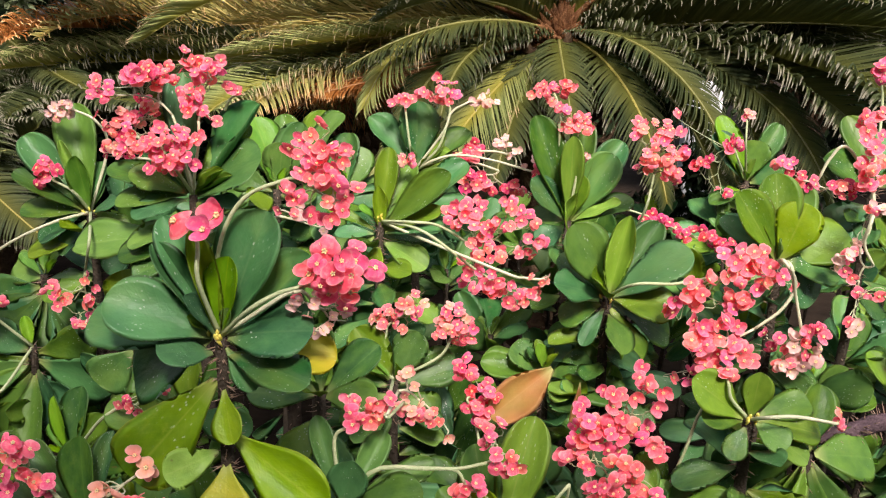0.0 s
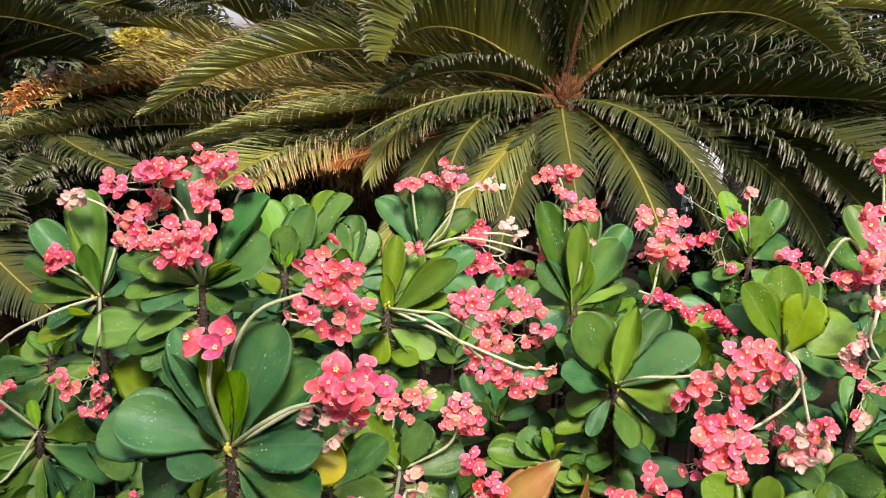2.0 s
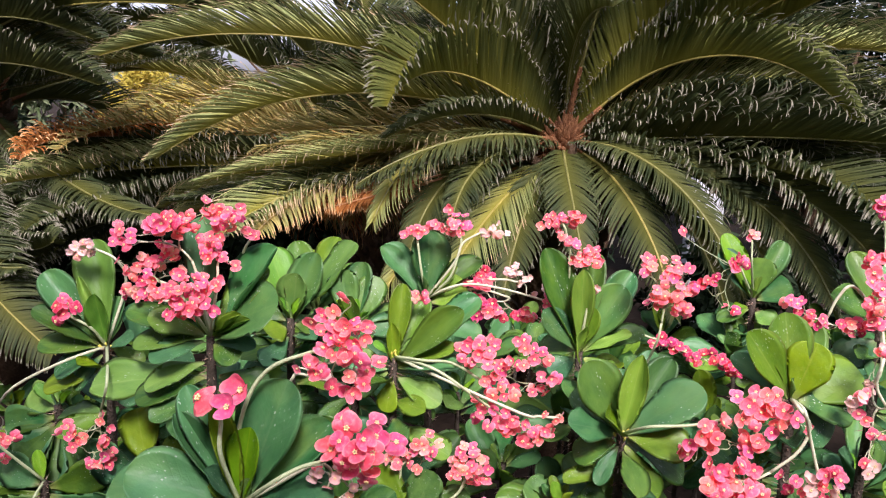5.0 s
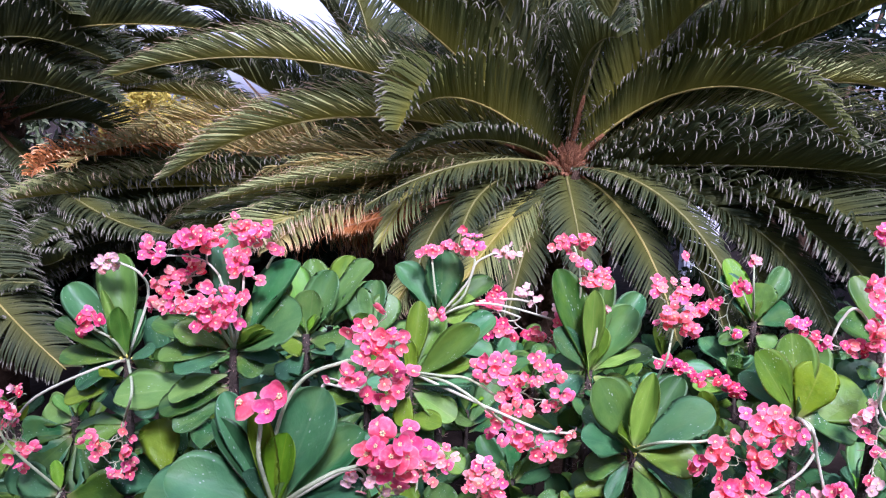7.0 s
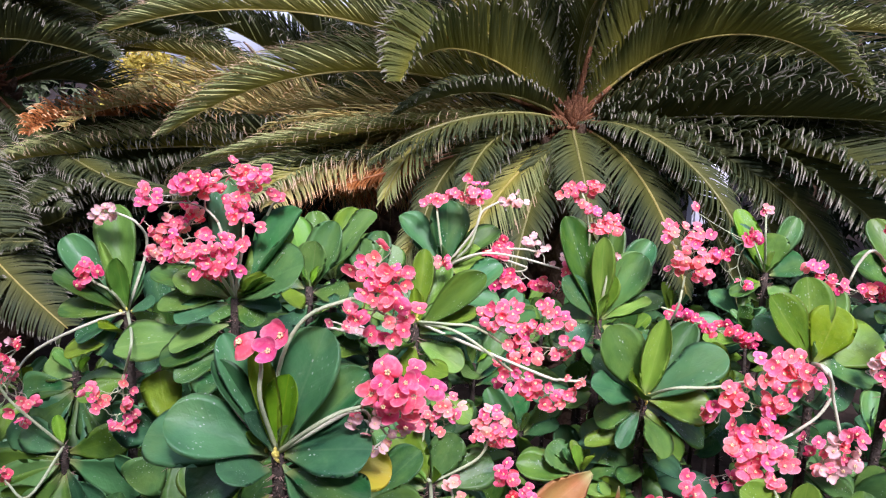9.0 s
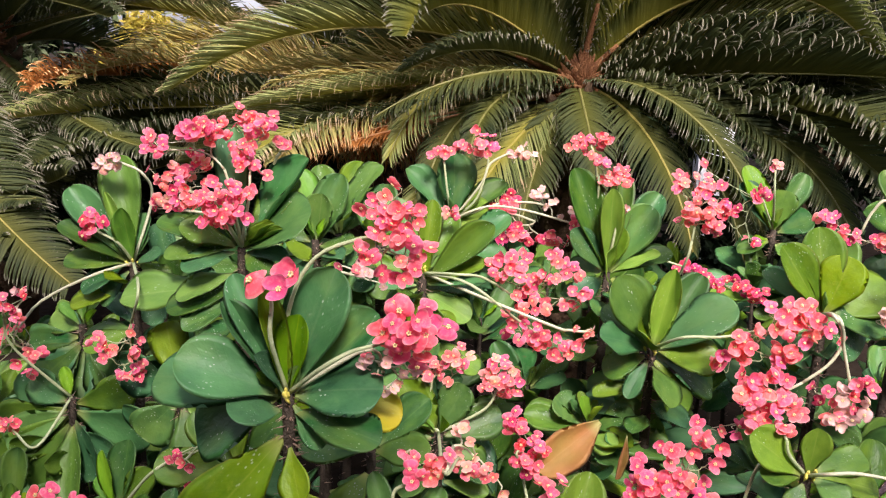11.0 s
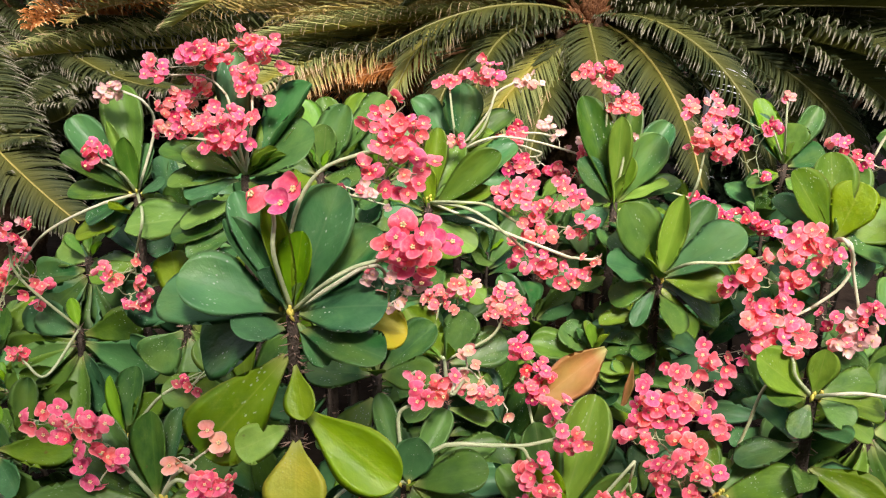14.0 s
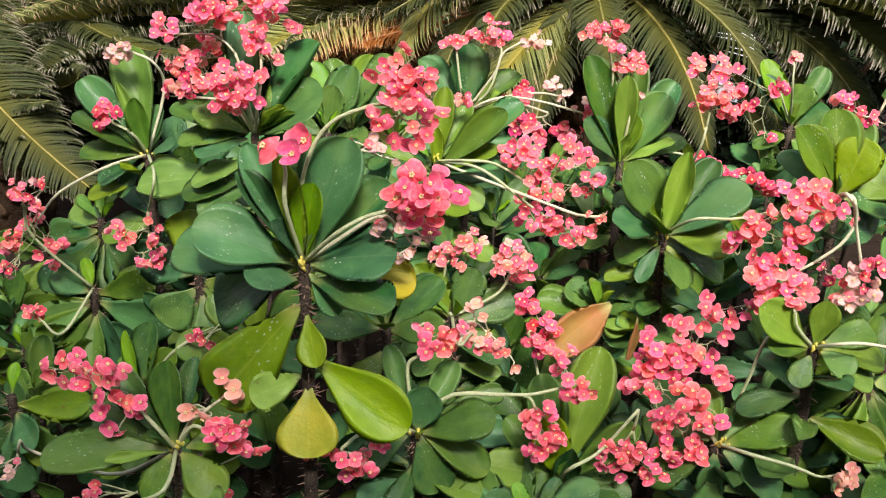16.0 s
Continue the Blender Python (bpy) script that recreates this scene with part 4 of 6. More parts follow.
left_sprig = plant((-0.646, 1.25, 0.567), [
    (-117, 74, 12.1, 2.4, 1), (80, 75, 12.1, 5.6, 0), (-13, 10, 9.2, 5.1, 0), (-153, -18, 6.9, 6.1, 0), (35, 52, 8.5, 5.2, 0),
    (-105, -56, 9.3, 6.1, 0), (180, -3, 10.2, 4.1, 0)], buds=7, facing=(0.0, -0.97, 0.12), skirt=5)
deep_mid_shoot = plant((-0.091, 1.42, 0.663), [
    (36, 59, 9.9, 7.1, 0), (-170, -13, 11.4, 7, 0), (164, 53, 12, 8.3, 2), (180, 20, 9.4, 7, 0), (-14, -16, 8.4, 7, 0),
    (-128, -38, 8.2, 6.9, 0), (37, 18, 7, 5.9, 0), (-161, -34, 15, 6.9, 0), (15, 19, 12, 8.3, 0)])
deep_right_shoot = plant((0.203, 1.5, 0.66), [
    (-15, 29, 8.6, 8.6, 0), (161, 36, 7.6, 7.5, 0), (180, 13, 11.8, 7.4, 0), (-51, -22, 6.9, 7.3, 0), (0, -4, 16, 8.7, 0),
    (13, 24, 15.1, 7.5, 0), (-150, -20, 8.5, 7.3, 0), (-63, 7, 6.8, 5.3, 2)])
behind_near_shoot = plant((-0.2, 1.27, 0.70), [
    (-150, 18, 11.5, 6.4, 0, 0.0, (0.1, -0.7, 0.7), 1), (-35, 20, 11.0, 6.2, 0, 0.0, (-0.1, -0.7, 0.7), 1), (-95, 35, 9.0, 5.6, 2, 0.0, (0, -0.7, 0.7), 0),
    (170, 42, 12.5, 6.4, 4, 0.0, (0.2, -0.8, 0.5), 0), (12, 45, 12.5, 6.6, 0, 0.0, (-0.2, -0.8, 0.5), 0), (95, 68, 12.0, 5.6, 0, 0.0, (0, -0.9, 0.4), 2),
    (-120, -30, 11.0, 6.6, 0, 4.0, (0, -0.9, 0.4), 1), (-60, -35, 11.0, 6.4, 4, 5.0, (0, -0.9, 0.4), 1), (-90, -55, 12.0, 7.0, 0, 9.0, (0, -0.95, 0.3), 1)], sprout=2, skirt=8)
beside_near_shoot = plant((-0.43, 1.25, 0.66), [
    (-160, 12, 12.5, 6.8, 0, 0.0, (0.1, -0.8, 0.6), 1), (-30, 8, 12.5, 6.6, 4, 0.0, (-0.1, -0.8, 0.6), 1), (-80, 20, 9.5, 6.0, 0, 0.0, (0, -0.7, 0.7), 5),
    (160, 48, 12.0, 6.4, 0, 0.0, (0.2, -0.85, 0.4), 0), (25, 50, 12.0, 6.2, 0, 0.0, (-0.2, -0.85, 0.4), 0), (100, 70, 11.0, 5.4, 2, 0.0, (0, -0.9, 0.4), 2),
    (-130, -45, 12.5, 7.4, 0, 4.0, (0, -0.95, 0.3), 1), (-55, -48, 12.0, 7.0, 0, 5.0, (0, -0.95, 0.3), 3), (-92, -62, 13.0, 7.6, 4, 9.0, (0, -1, 0.2), 1)], sprout=1, skirt=6, facing=(0.0, -0.97, 0.12))
gap_shoot = plant((-0.374, 1.95, 0.925), [
    (160, 72, 17.5, 7.4, 0, 0.0, (0.2, -0.9, 0.3), 0), (35, 74, 18.5, 7.8, 2, 0.0, (-0.2, -0.9, 0.3), 0), (10, 45, 15.0, 7.2, 0, 0.0, (-0.1, -0.8, 0.6), 0),
    (-170, 38, 13.5, 7.0, 4, 0.0, (0.1, -0.8, 0.6), 0), (100, 62, 15.0, 6.8, 5, 0.0, (0, -0.9, 0.4), 2), (-30, 5, 11.5, 6.4, 3, 1.5, (0, -0.6, 0.8), 1),
    (-140, 0, 11.0, 6.2, 0, 1.5, (0, -0.6, 0.8), 1)], sprout=1, skirt=4)
left_edge_shoot = plant((-0.971, 1.35, 0.483), [
    (-30, -43, 11, 3.7, 2), (-12, 9, 15.2, 7.7, 0), (-148, 26, 6.2, 8.8, 0), (-25, -34, 14.4, 7.7, 0), (-77, -65, 14.5, 8.7, 0),
    (-131, -53, 11.1, 8.8, 0), (-39, -21, 10.3, 7.6, 0)], sprout=1, facing=(0.0, -0.97, 0.12), skirt=5)
stalk(near_shoot, [(0, 0, 0), (-1, -4, 8.8), (-0.8, -4, 13.1), (-1, -4, 14.6)], [
    (-2.0, -1.2, 2.2), (1.7, -2.0, 1.5), (2.6, 0.9, 2.6)],
    size=4.4, tones=(0, 0, 0), facing=(0.0, -0.68, 0.73), loose=0.08)
stalk(near_shoot, [(0, 0, 0), (5.4, -5, 5.7), (9, -5, 8), (12.2, -5, 9.1)], [
    (1, -0.1, 1.6), (3, -0.8, 4.9), (5.3, -2.7, 4.3), (6.3, -1.6, 2.1), (3.1, 1, -1.2), (2.3, -1.6, 3.5), (5.1, -2, 1.5),
    (4.4, -2.9, 2.8), (6.4, 0.7, 3.3)],
    size=3.9, tones=(0, 0, 0), loose=0.45)
stalk(near_shoot, [(0, 0, 0), (9.2, -3, 7), (10.6, -3, 7.6), (11.7, -3, 7.8)], [
    (-0.6, 0.3, -1.4), (0.4, 1.1, -3.6), (2.6, -0.3, -5.1), (5.3, 0.9, -2.9), (3.8, 0.2, -3.3), (1.8, -1.5, -1.2)],
    size=2.1, tones=(4, 4, 1, 2), pale=True)
stalk(near_shoot, [(0, 0, 0), (-0.2, 0, 8.2), (1.5, 0, 15), (4.6, 0, 19.2), (9.8, 0, 21.4)], [
    (1.3, -0.5, 2.8), (1.8, -2, 1.2), (1.7, -2.2, -1.7), (2.9, -0.3, 5.5), (3, -2, 4.2), (6.1, -1.5, 3.8), (7.1, -2.7, 2.6),
    (4.9, -3.4, 1.2), (6.8, -3.4, 0.1), (5.1, -2.1, -2.3), (7.2, -1.1, -1.8), (4.4, 0.3, -4.8), (4, -2.6, 2.4), (7.3, -1.5, 3.9),
    (6.1, -3.5, 1.2), (6.9, -1.6, -3.4), (0.9, -1.6, -2.4)],
    size=2.7, tones=(0, 0, 1))
stalk(near_shoot, [(0, 0, 0), (-3.8, 26, -0.5), (1, 20, 8), (3.2, 18, 11.7)], [
    (0.7, -1.1, 1.4), (4, -1.8, 2.5), (5.4, -2.8, 0.9), (3.4, -2.9, 1.3), (7.2, -0.6, -1.6)],
    size=2.1, tones=(4, 4, 1), pale=True)
stalk(high_shoot, [(0, 0, 0), (0.2, -3, 5.4), (-0.7, -3, 11.5), (-1.7, -3, 15)], [
    (-13.9, 0.1, 5.1), (-12.9, -0.8, 3.9), (-11.6, -1.9, 3.1), (-14.4, -0.3, 3.3), (-12.2, -1.9, 5.9), (-6.4, -2.8, 7.1), (-4.6, -3.5, 6.6),
    (-3.2, -3, 8.1), (-2.2, -3.2, 8.8), (-2, -2.5, 7.7), (-1.4, -1.4, 8.3), (-4.2, -2.2, 6.7), (-5.6, -2.8, 7.8), (-0.5, -1.9, 6.7),
    (-2.5, -3.2, 6.8), (-3.8, -4, 7.6), (0.1, -2.1, 7.7)],
    size=2.9, tones=(0, 1, 0, 3), pale=True, more=0.5)
stalk(high_shoot, [(0, 0, 0), (1.4, -2, 5.2), (2.4, -2, 10.4), (2.6, -2, 14)], [
    (-1.4, -1, 10.4), (0.3, -1.8, 10.9), (0.8, -0.5, 9.7), (0.5, -1.8, 8.6), (1.6, -0.9, 7.8), (2.9, -1.1, 8.6), (3.4, -0, 9.3),
    (-0.7, -0.2, 9.4), (2.8, -2.3, 9), (0.7, -0.1, 11), (-1.6, -1, 4), (-0.7, -0.9, 2.6), (-1.2, -1.5, 1.6), (-0.1, -0.9, 3.4),
    (-2, -1.7, 2.8), (0.8, -2, 4.5), (1.2, 1, 0.8), (1.4, -1.4, 2.1), (0.3, -2.4, 4.9)],
    size=2.8, tones=(0, 1, 0), pale=True, more=0.5)
stalk(high_shoot, [(0, 0, 0), (-0.4, -5, 4.7), (-3, -5, 8.7), (-3.8, -5, 10.7)], [
    (-4, -1.1, 1.4), (-2.3, -3.5, -0.3), (-1.4, -3, 0.4), (-6, 0, -1.4), (-3.8, -2, -1.4), (0.2, -3.7, 1.1), (2, -5.1, 0.4),
    (3.3, -5.2, 1.3), (0.6, -3.3, -2), (2.4, -4.7, -2), (3.3, -3.2, -0.6), (-0.2, -2.9, -4.6), (1.5, -2.9, -4.6), (-1, -3, -4.4),
    (4.1, -1.5, -4.2), (4.8, -2.6, -2.8), (6.1, -3.1, -2.3), (6.1, -1.4, 0.7), (6, -3.5, 1.7), (5.9, -2.1, -0.1), (5.2, -3.8, -0.7),
    (5.1, -4.6, 1.3), (6.3, -0.2, 1), (3.5, -4.5, -3.1), (1.4, -2.5, 2.6), (-0.2, -4.2, -0.5), (-2.1, -2.5, -1.5), (4.3, -4.6, -1.6)],
    size=2.7, tones=(0, 0, 1, 0), more=0.6)
stalk(high_shoot, [(0, 0, 0), (-3.1, 0, 4.7), (-7, 0, 9.3), (-10.5, 0, 10.7)], [
    (-4.5, -0.3, 1.4), (-3.3, -1.5, 0.5), (-4.8, -1.5, 2.4), (0.1, -1.7, 3.7), (-1.4, -1.3, 4.6), (0.3, -0.7, 3.3), (-1.2, -0.9, 3.9),
    (-4.3, -0.2, -2.4), (-2.7, -1.2, -1.6), (-5.1, -0.1, -2), (4.1, 0.1, 5.5), (2.6, 0.1, 5), (1.4, 0.3, 4.1), (3.6, -0.6, 6.8),
    (5.3, -0, 1.6), (3.8, 0.4, 1), (0.6, 0.2, 2.5), (-2.2, -1.5, 2.7)],
    size=2.6, tones=(1, 2, 1, 3), pale=True, more=0.5)
stalk(high_shoot, [(0, 0, 0), (-1.3, 1, 4.6), (-6, 1, 6), (-10.8, 1, 6.4)], [
    (-4.8, 0.7, 1.4), (-3.1, -1, 1.3), (-5.9, 1, 1.6), (-3, 0.9, 0.6), (8.5, -0.8, -1.7), (7.8, -0.6, -2.2)],
    size=2.2, tones=(1, 3, 2), pale=True)
stalk(high_shoot, [(0, 0, 0), (1.9, 8, 8.8), (5.5, 5, 15.7), (6.4, 5, 17.3)], [
    (1.3, -3.1, 2.2), (0.5, -3.1, 2.9), (1.9, -1.7, 1.3)],
    size=2.7, tones=(1, 4))
stalk(left_shoot, [(0, 0, 0), (-1.1, -4, 5.1), (-5, -4, 7.3)], [
    (-2.6, -1.1, 2.7), (-0.6, -0.4, 3.1), (1.2, -0.7, 2.3), (-1.6, -0.2, 0.8), (-2.2, -0.6, 1.4)],
    size=3.3, tones=(0, 0, 3))
stalk(left_shoot, [(0, 0, 0), (4, 2, 13.3), (4.1, -2, 19.3), (-0.3, -2, 21.5)], [
    (-4.1, 0.2, 0.4), (-2.2, 0, 1.6), (-0.4, -0.8, 1.2), (-2.4, -0.5, -0.6), (-5.5, 0.4, -0.8), (-1.1, 0.8, -0.7)],
    size=2.4, tones=(4, 4, 2), pale=True)
stalk(left_shoot, [(0, 0, 0), (10.4, -22, 0.9), (6.8, -18, -7.1)], [
    (0.2, -0.7, -1.7), (-5.8, -1.2, -3), (-4.7, -1.4, -4.3), (-7.9, -0.7, -4.5), (-5, -2, -6.6), (0.9, -2.7, -4.2), (1.8, -1.5, -5.1),
    (-0.9, 0.1, -10.7), (0.9, 0.4, -11.1), (-2.1, -1.8, -10.3), (0.3, -0.3, -9.1)],
    size=2.8, tones=(1, 0, 1))
stalk(left_shoot, [(0, 0, 0), (-5.8, -7, -1.2), (-16.8, -7, -7), (-21.9, -7, -12.7), (-23.6, -7, -15.2)], [
    (-5.3, -1.3, -2.9), (-1.6, -1.3, 1), (-2.8, -1.8, -0.4), (3.1, -0.2, -3), (5.1, -1.2, -3.4), (2.1, -0.1, -7.2), (-7.4, -0.3, -4.4),
    (-0, -2, 2.2)],
    size=3.2, tones=(0, 1), pale=True)
stalk(left_low_shoot, [(0, 0, 0), (-8.2, -6, 13.5), (-8.2, -8, 21.4)], [
    (6, -2.2, 4.5), (4.2, -1.5, 5), (1.1, -3.3, 2.1), (-0.3, -3.7, 2.8), (0.7, -3.5, 5.4), (3, -1.7, 1.5), (3.8, -2.6, -0.1),
    (-5.2, -0.4, -14.8), (-5.8, -1, -13.3)],
    size=2.7, tones=(0, 1, 3, 4))
stalk(left_low_shoot, [(0, 0, 0), (-1, -13, -5), (-5.4, -13, -2)], [
    (-3, 0.5, 2.2), (-0.1, -0.7, 3.1), (0.6, 0.1, 1.6), (-1.1, -1, 1.3), (-1.6, -1.5, 1.7)],
    size=2.6, tones=(1, 1, 0))
stalk(left_sprig, [(0, 0, 0), (6.8, -3, 8.7), (11.2, -3, 12.2)], [
    (1.1, -0.8, 1.7), (3.1, -2.8, 1), (2, -2.3, 1.6), (6.8, 0.1, 4.2), (5.9, 0.7, 4.2), (3.7, -0.8, -4.4), (2.7, 0.2, -5.7),
    (5, -2.1, -3.1)],
    size=2.2, tones=(0, 1, 3))
stalk(near_left_shoot, [(0, 0, 0), (-1, -2, 3.9), (-4.1, -2, 7.7), (-6.7, -2, 9.3)], [
    (-6.8, 0.4, 4.8), (-8.3, -0.1, 3.1), (-6.2, -1.2, 2.4), (-3.1, -1.3, 4.4), (-3.1, -1.7, 2), (1.1, -3.2, 6.3), (0.7, -1.7, 4.2),
    (0.4, -2.2, 3.2), (1.2, -0.8, 0), (2.6, -1.4, -1.5), (-2, -0.8, -2.5), (-1.4, -0.1, -5), (2, -1.5, -0.3), (-3.7, -2.9, 5.1)],
    size=2.9, tones=(0, 0, 1))
stalk(near_left_shoot, [(0, 0, 0), (2.2, 0, 4.2), (4.4, 0, 6.1)], [
    (-1.7, 0.3, 0.5), (5, -1.2, 4.4), (4.7, 0.3, 2.7), (-2, -1, 0.5)],
    size=3.2, tones=(2, 2), pale=True)
stalk(near_left_shoot, [(0, 0, 0), (3.4, -2, 5), (5.7, -2, 4.3)], [
    (1.2, -0.1, 1.6), (0.6, -1.1, 1), (1.7, -1.6, -0.8), (3.2, -1.8, 0.9), (4, -0.8, 0.3), (4.8, 0.6, -3.2), (3.6, -0.5, -1.7),
    (2.5, -2.2, 1.9)],
    size=2.9, tones=(0, 0, 1))
stalk(near_left_shoot, [(0, 0, 0), (1.7, -7, -0.2), (0.1, -9, -1.5), (-9, -4, -7)], [
    (-1.7, 0.9, 2.8), (-3.5, 0.7, 1.1), (-3.9, -0.2, 0.4), (15.5, 5.4, -0.8), (19.7, 10.4, 3.1)],
    size=2.2, tones=(0, 1))
stalk(near_left_shoot, [(0, 0, 0), (-14.1, 8, -10.4), (-29.5, 13, -10.5), (-24.8, 3, -1.9)], [
    (-3, 0.7, -5.4), (-0.2, -1.2, -2.6), (-2.6, 0.4, -6.3), (-3.5, 0.1, -6.6), (-4.1, 0.7, -4.1)],
    size=1.6, tones=(4, 1, 4), pale=True)
stalk(near_mid_shoot, [(0, 0, 0), (-3.4, -4, 3.3), (-6.9, -9, 4.9), (-9.2, -12, 4.2)], [
    (-3, 0.7, -1.6), (0.2, -1, -1.2), (1.9, 1, -4), (4.7, 0.9, 0.6), (4.1, -0.8, -3), (0.6, -0.6, -2.6)],
    size=2.9, tones=(0, 0, 1))
stalk(near_mid_shoot, [(0, 0, 0), (-1.5, 2, 9.7), (0.6, 2, 12.3)], [
    (1.4, 0.7, 3), (0.9, -1, 0.9), (4.2, 1, 3.6), (4.5, 0.9, 1), (0.5, -0.8, 2.8), (3.5, -0.6, 1.5)],
    size=3.0, tones=(0, 0, 1))
stalk(deep_mid_shoot, [(0, 0, 0), (2.7, -35, 10.7), (4.5, -25, 8.1)], [
    (0.3, 0.7, -0.8), (1.4, -0.9, -1.1), (2.9, -1, -2.4), (4.4, -0.4, -3.3), (5.6, 0.9, -3.6), (1.3, -0.3, -2.7), (-0.3, 0.7, -2),
    (4.2, -1.2, -1.3)],
    size=2.4, tones=(1, 1, 2))
stalk(deep_mid_shoot, [(0, 0, 0), (2.7, -35, 10.7), (3.6, -25, 10)], [
    (0.4, 0.7, 2.2), (2.7, -1, 1.5), (8.1, 0.5, -8), (1.5, -1, 3.7)],
    size=2.6, tones=(2, 2, 4), pale=True)
stalk(deep_mid_shoot, [(0, 0, 0), (-1.8, 2, 2.7), (-1.6, 2, 9.8)], [
    (-2.5, -1.1, 2.1), (0.8, -1, 3.6), (1.5, -0, 1), (-0.4, -1.3, 1.6), (5.5, -0.2, 7.2), (4.1, -1.7, 5.9), (7.3, -0.8, 5.7),
    (6.2, -1.1, 4.1), (4.6, -1.6, 4.6), (-1.5, -0.1, 2.8)],
    size=2.8, tones=(1, 1, 0, 2))
stalk(mid_shoot, [(0, 0, 0), (7, -8, 2.1), (12.5, -6, 1), (19.3, -6, -3.1)], [
    (-4.2, 0.4, 7.7), (-1.5, -1.1, 9.1), (0.1, -3.8, 8.1), (-5.2, -1.1, 5.6), (-3, -2.4, 5.4), (6.9, -3.2, 8.7), (4.3, -4, 6.4),
    (10.5, 0, 7.1), (6.6, -4.3, 5.7), (1.8, -4.3, 4.9), (11.8, 0.5, 5.2), (-0.7, -3.3, 1.9), (1, -3.3, -0.8), (10.2, -1.3, 2.3),
    (11.2, 1.1, -1.7), (-0.9, -0.1, -4.2), (5.3, -4.1, -0.4), (11.7, 0.9, 0.1), (2.5, -3.7, 1), (1.5, -3.5, 3.2), (-4.7, 1, 6.6),
    (-2, -2.6, 7), (8.7, -2.3, 6.4), (8.6, -2.3, -0.3)],
    size=3.1, tones=(1, 1, 0))
stalk(mid_shoot, [(0, 0, 0), (9.3, -10, 1), (18.3, -8, -6), (21.7, -8, -8.2)], [
    (-2.2, -2.2, -1.7), (1.6, -3, -1.3), (4.7, -4.4, -0.2), (4.5, -2.5, -4.3), (6.5, -2.8, -2.4), (8.8, -1.8, -2.6), (-0.1, -2.1, -0.8),
    (-3.8, 0.9, -0.4), (2.5, -3.6, 0.2), (-1.2, -1.3, 1.3), (5.7, -1.5, -5.4), (1.1, -2.5, -3.2), (10, -0.2, -2.5)],
    size=3.1, tones=(1, 1, 0))
stalk(mid_shoot, [(0, 0, 0), (24.5, -13, -5.5), (29.1, -10, -7.6), (32.9, -10, -7.8)], [
    (0.5, 1.1, -0.2), (-2.7, 0.1, 0.7), (-1.9, 0.4, -3.6), (-0.5, -0.1, -0.5)],
    size=2.2, tones=(1, 4), pale=True)
stalk(mid_back_shoot, [(0, 0, 0), (4.7, -2, 2.8), (9.8, -2, 4), (17.6, -2, 3.1), (26.6, -2, 0.8)], [
    (3.2, -3, 3.7), (2.8, -3.2, 1.2), (5.3, -0.6, -0), (1.6, -1.9, 1.6), (3.9, -1.7, -0.9), (1.1, -1.9, -0.3), (4.3, -3.3, 2.2),
    (2.3, 1.1, 4.4)],
    size=3.3, tones=(1, 1, 4), pale=True)
stalk(mid_back_shoot, [(0, 0, 0), (4.7, 3, 0.8), (12.6, 3, 1.6), (19.3, 3, -0.2)], [
    (-6.6, -3.4, -0.3), (-5, -3.1, -2.9), (-8.4, -2.2, -1.8), (-2.6, -3, -2.4), (2, -2.6, -3.7), (8.2, 0.5, -4.1), (-4, -1.9, -1.1),
    (-7.5, -2.3, -4), (4.8, -1.6, -4.6), (-1.2, -2, -4.7), (-6.8, -1, 5.2), (-5.5, -3.5, 3.7), (-7.5, -3, 3.9)],
    size=3.5, tones=(3, 3, 1, 3), pale=True)
stalk(mid_back_shoot, [(0, 0, 0), (9.9, 1, 3.8), (17.6, 1, 4.6), (20.9, 1, 4.1)], [
    (0.4, -1.1, 2.7), (1.9, 0.5, 0.6), (-0.5, 0.5, 3.1), (3.6, -0.9, -2.4), (-1.4, 0.5, 1.8), (-2.3, -0.2, 2.5)],
    size=2.6, tones=(4, 4, 4), pale=True)
stalk(mid_back_shoot, [(0, 0, 0), (5.4, -3, 5.6), (7.6, -3, 12.5), (7.9, -3, 14.6)], [
    (-3, -2, 4.7), (-1.2, 0, 5.3), (0.4, -0.1, 3.4), (-2.3, -2.1, 2.1), (-0.3, 0.3, 1.4), (-3.8, -0.6, 2.9), (-1.6, -3.1, 3.6)],
    size=3, tones=(1, 0, 1))
stalk(mid_back_shoot, [(0, 0, 0), (6.5, -3, 9.3), (8.2, -3, 13.7), (11.9, -3, 16.1)], [
    (2.5, 1.1, 0.2), (4, 0.1, -0.4), (1.8, 0.4, -1), (3, -0.1, 1.3), (4.7, -0.7, 0.1)],
    size=2.5, tones=(2, 4, 4), pale=True)
stalk(mid_back_shoot, [(0, 0, 0), (-1.1, -3, 6.7), (-2.1, -3, 14.1)], [
    (-1.5, -0.3, 2.4), (-0.1, 0.4, 2.8), (1.6, 0.5, 2.2), (0.2, -0.2, 1.7)],
    size=2.8, tones=(1, 0))
stalk(mid_shoot, [(0, 0, 0), (1.9, 4, 3.4), (3.7, 2, 10.7)], [
    (-0.3, 0.7, 1.9), (0.9, -1, 1.3), (1.9, 0.5, 1.4), (0.7, -1, 2.4)],
    size=2.4, tones=(1, 2))
stalk(tall_mid_shoot, [(0, 0, 0), (-2.1, 2, 10.3), (-3.1, 0, 21.2)], [
    (2.8, 0.2, 0.6), (3.8, -1.2, -0.5), (5.2, -0.4, 0.1), (0.9, 0.1, 2.9), (5.7, -1.5, -1.1), (2, -1.4, -1), (4.3, -0.9, 1.3),
    (-0.1, -0.2, 3.5), (3, -1.8, 2)],
    size=2.8, tones=(1, 1, 0))
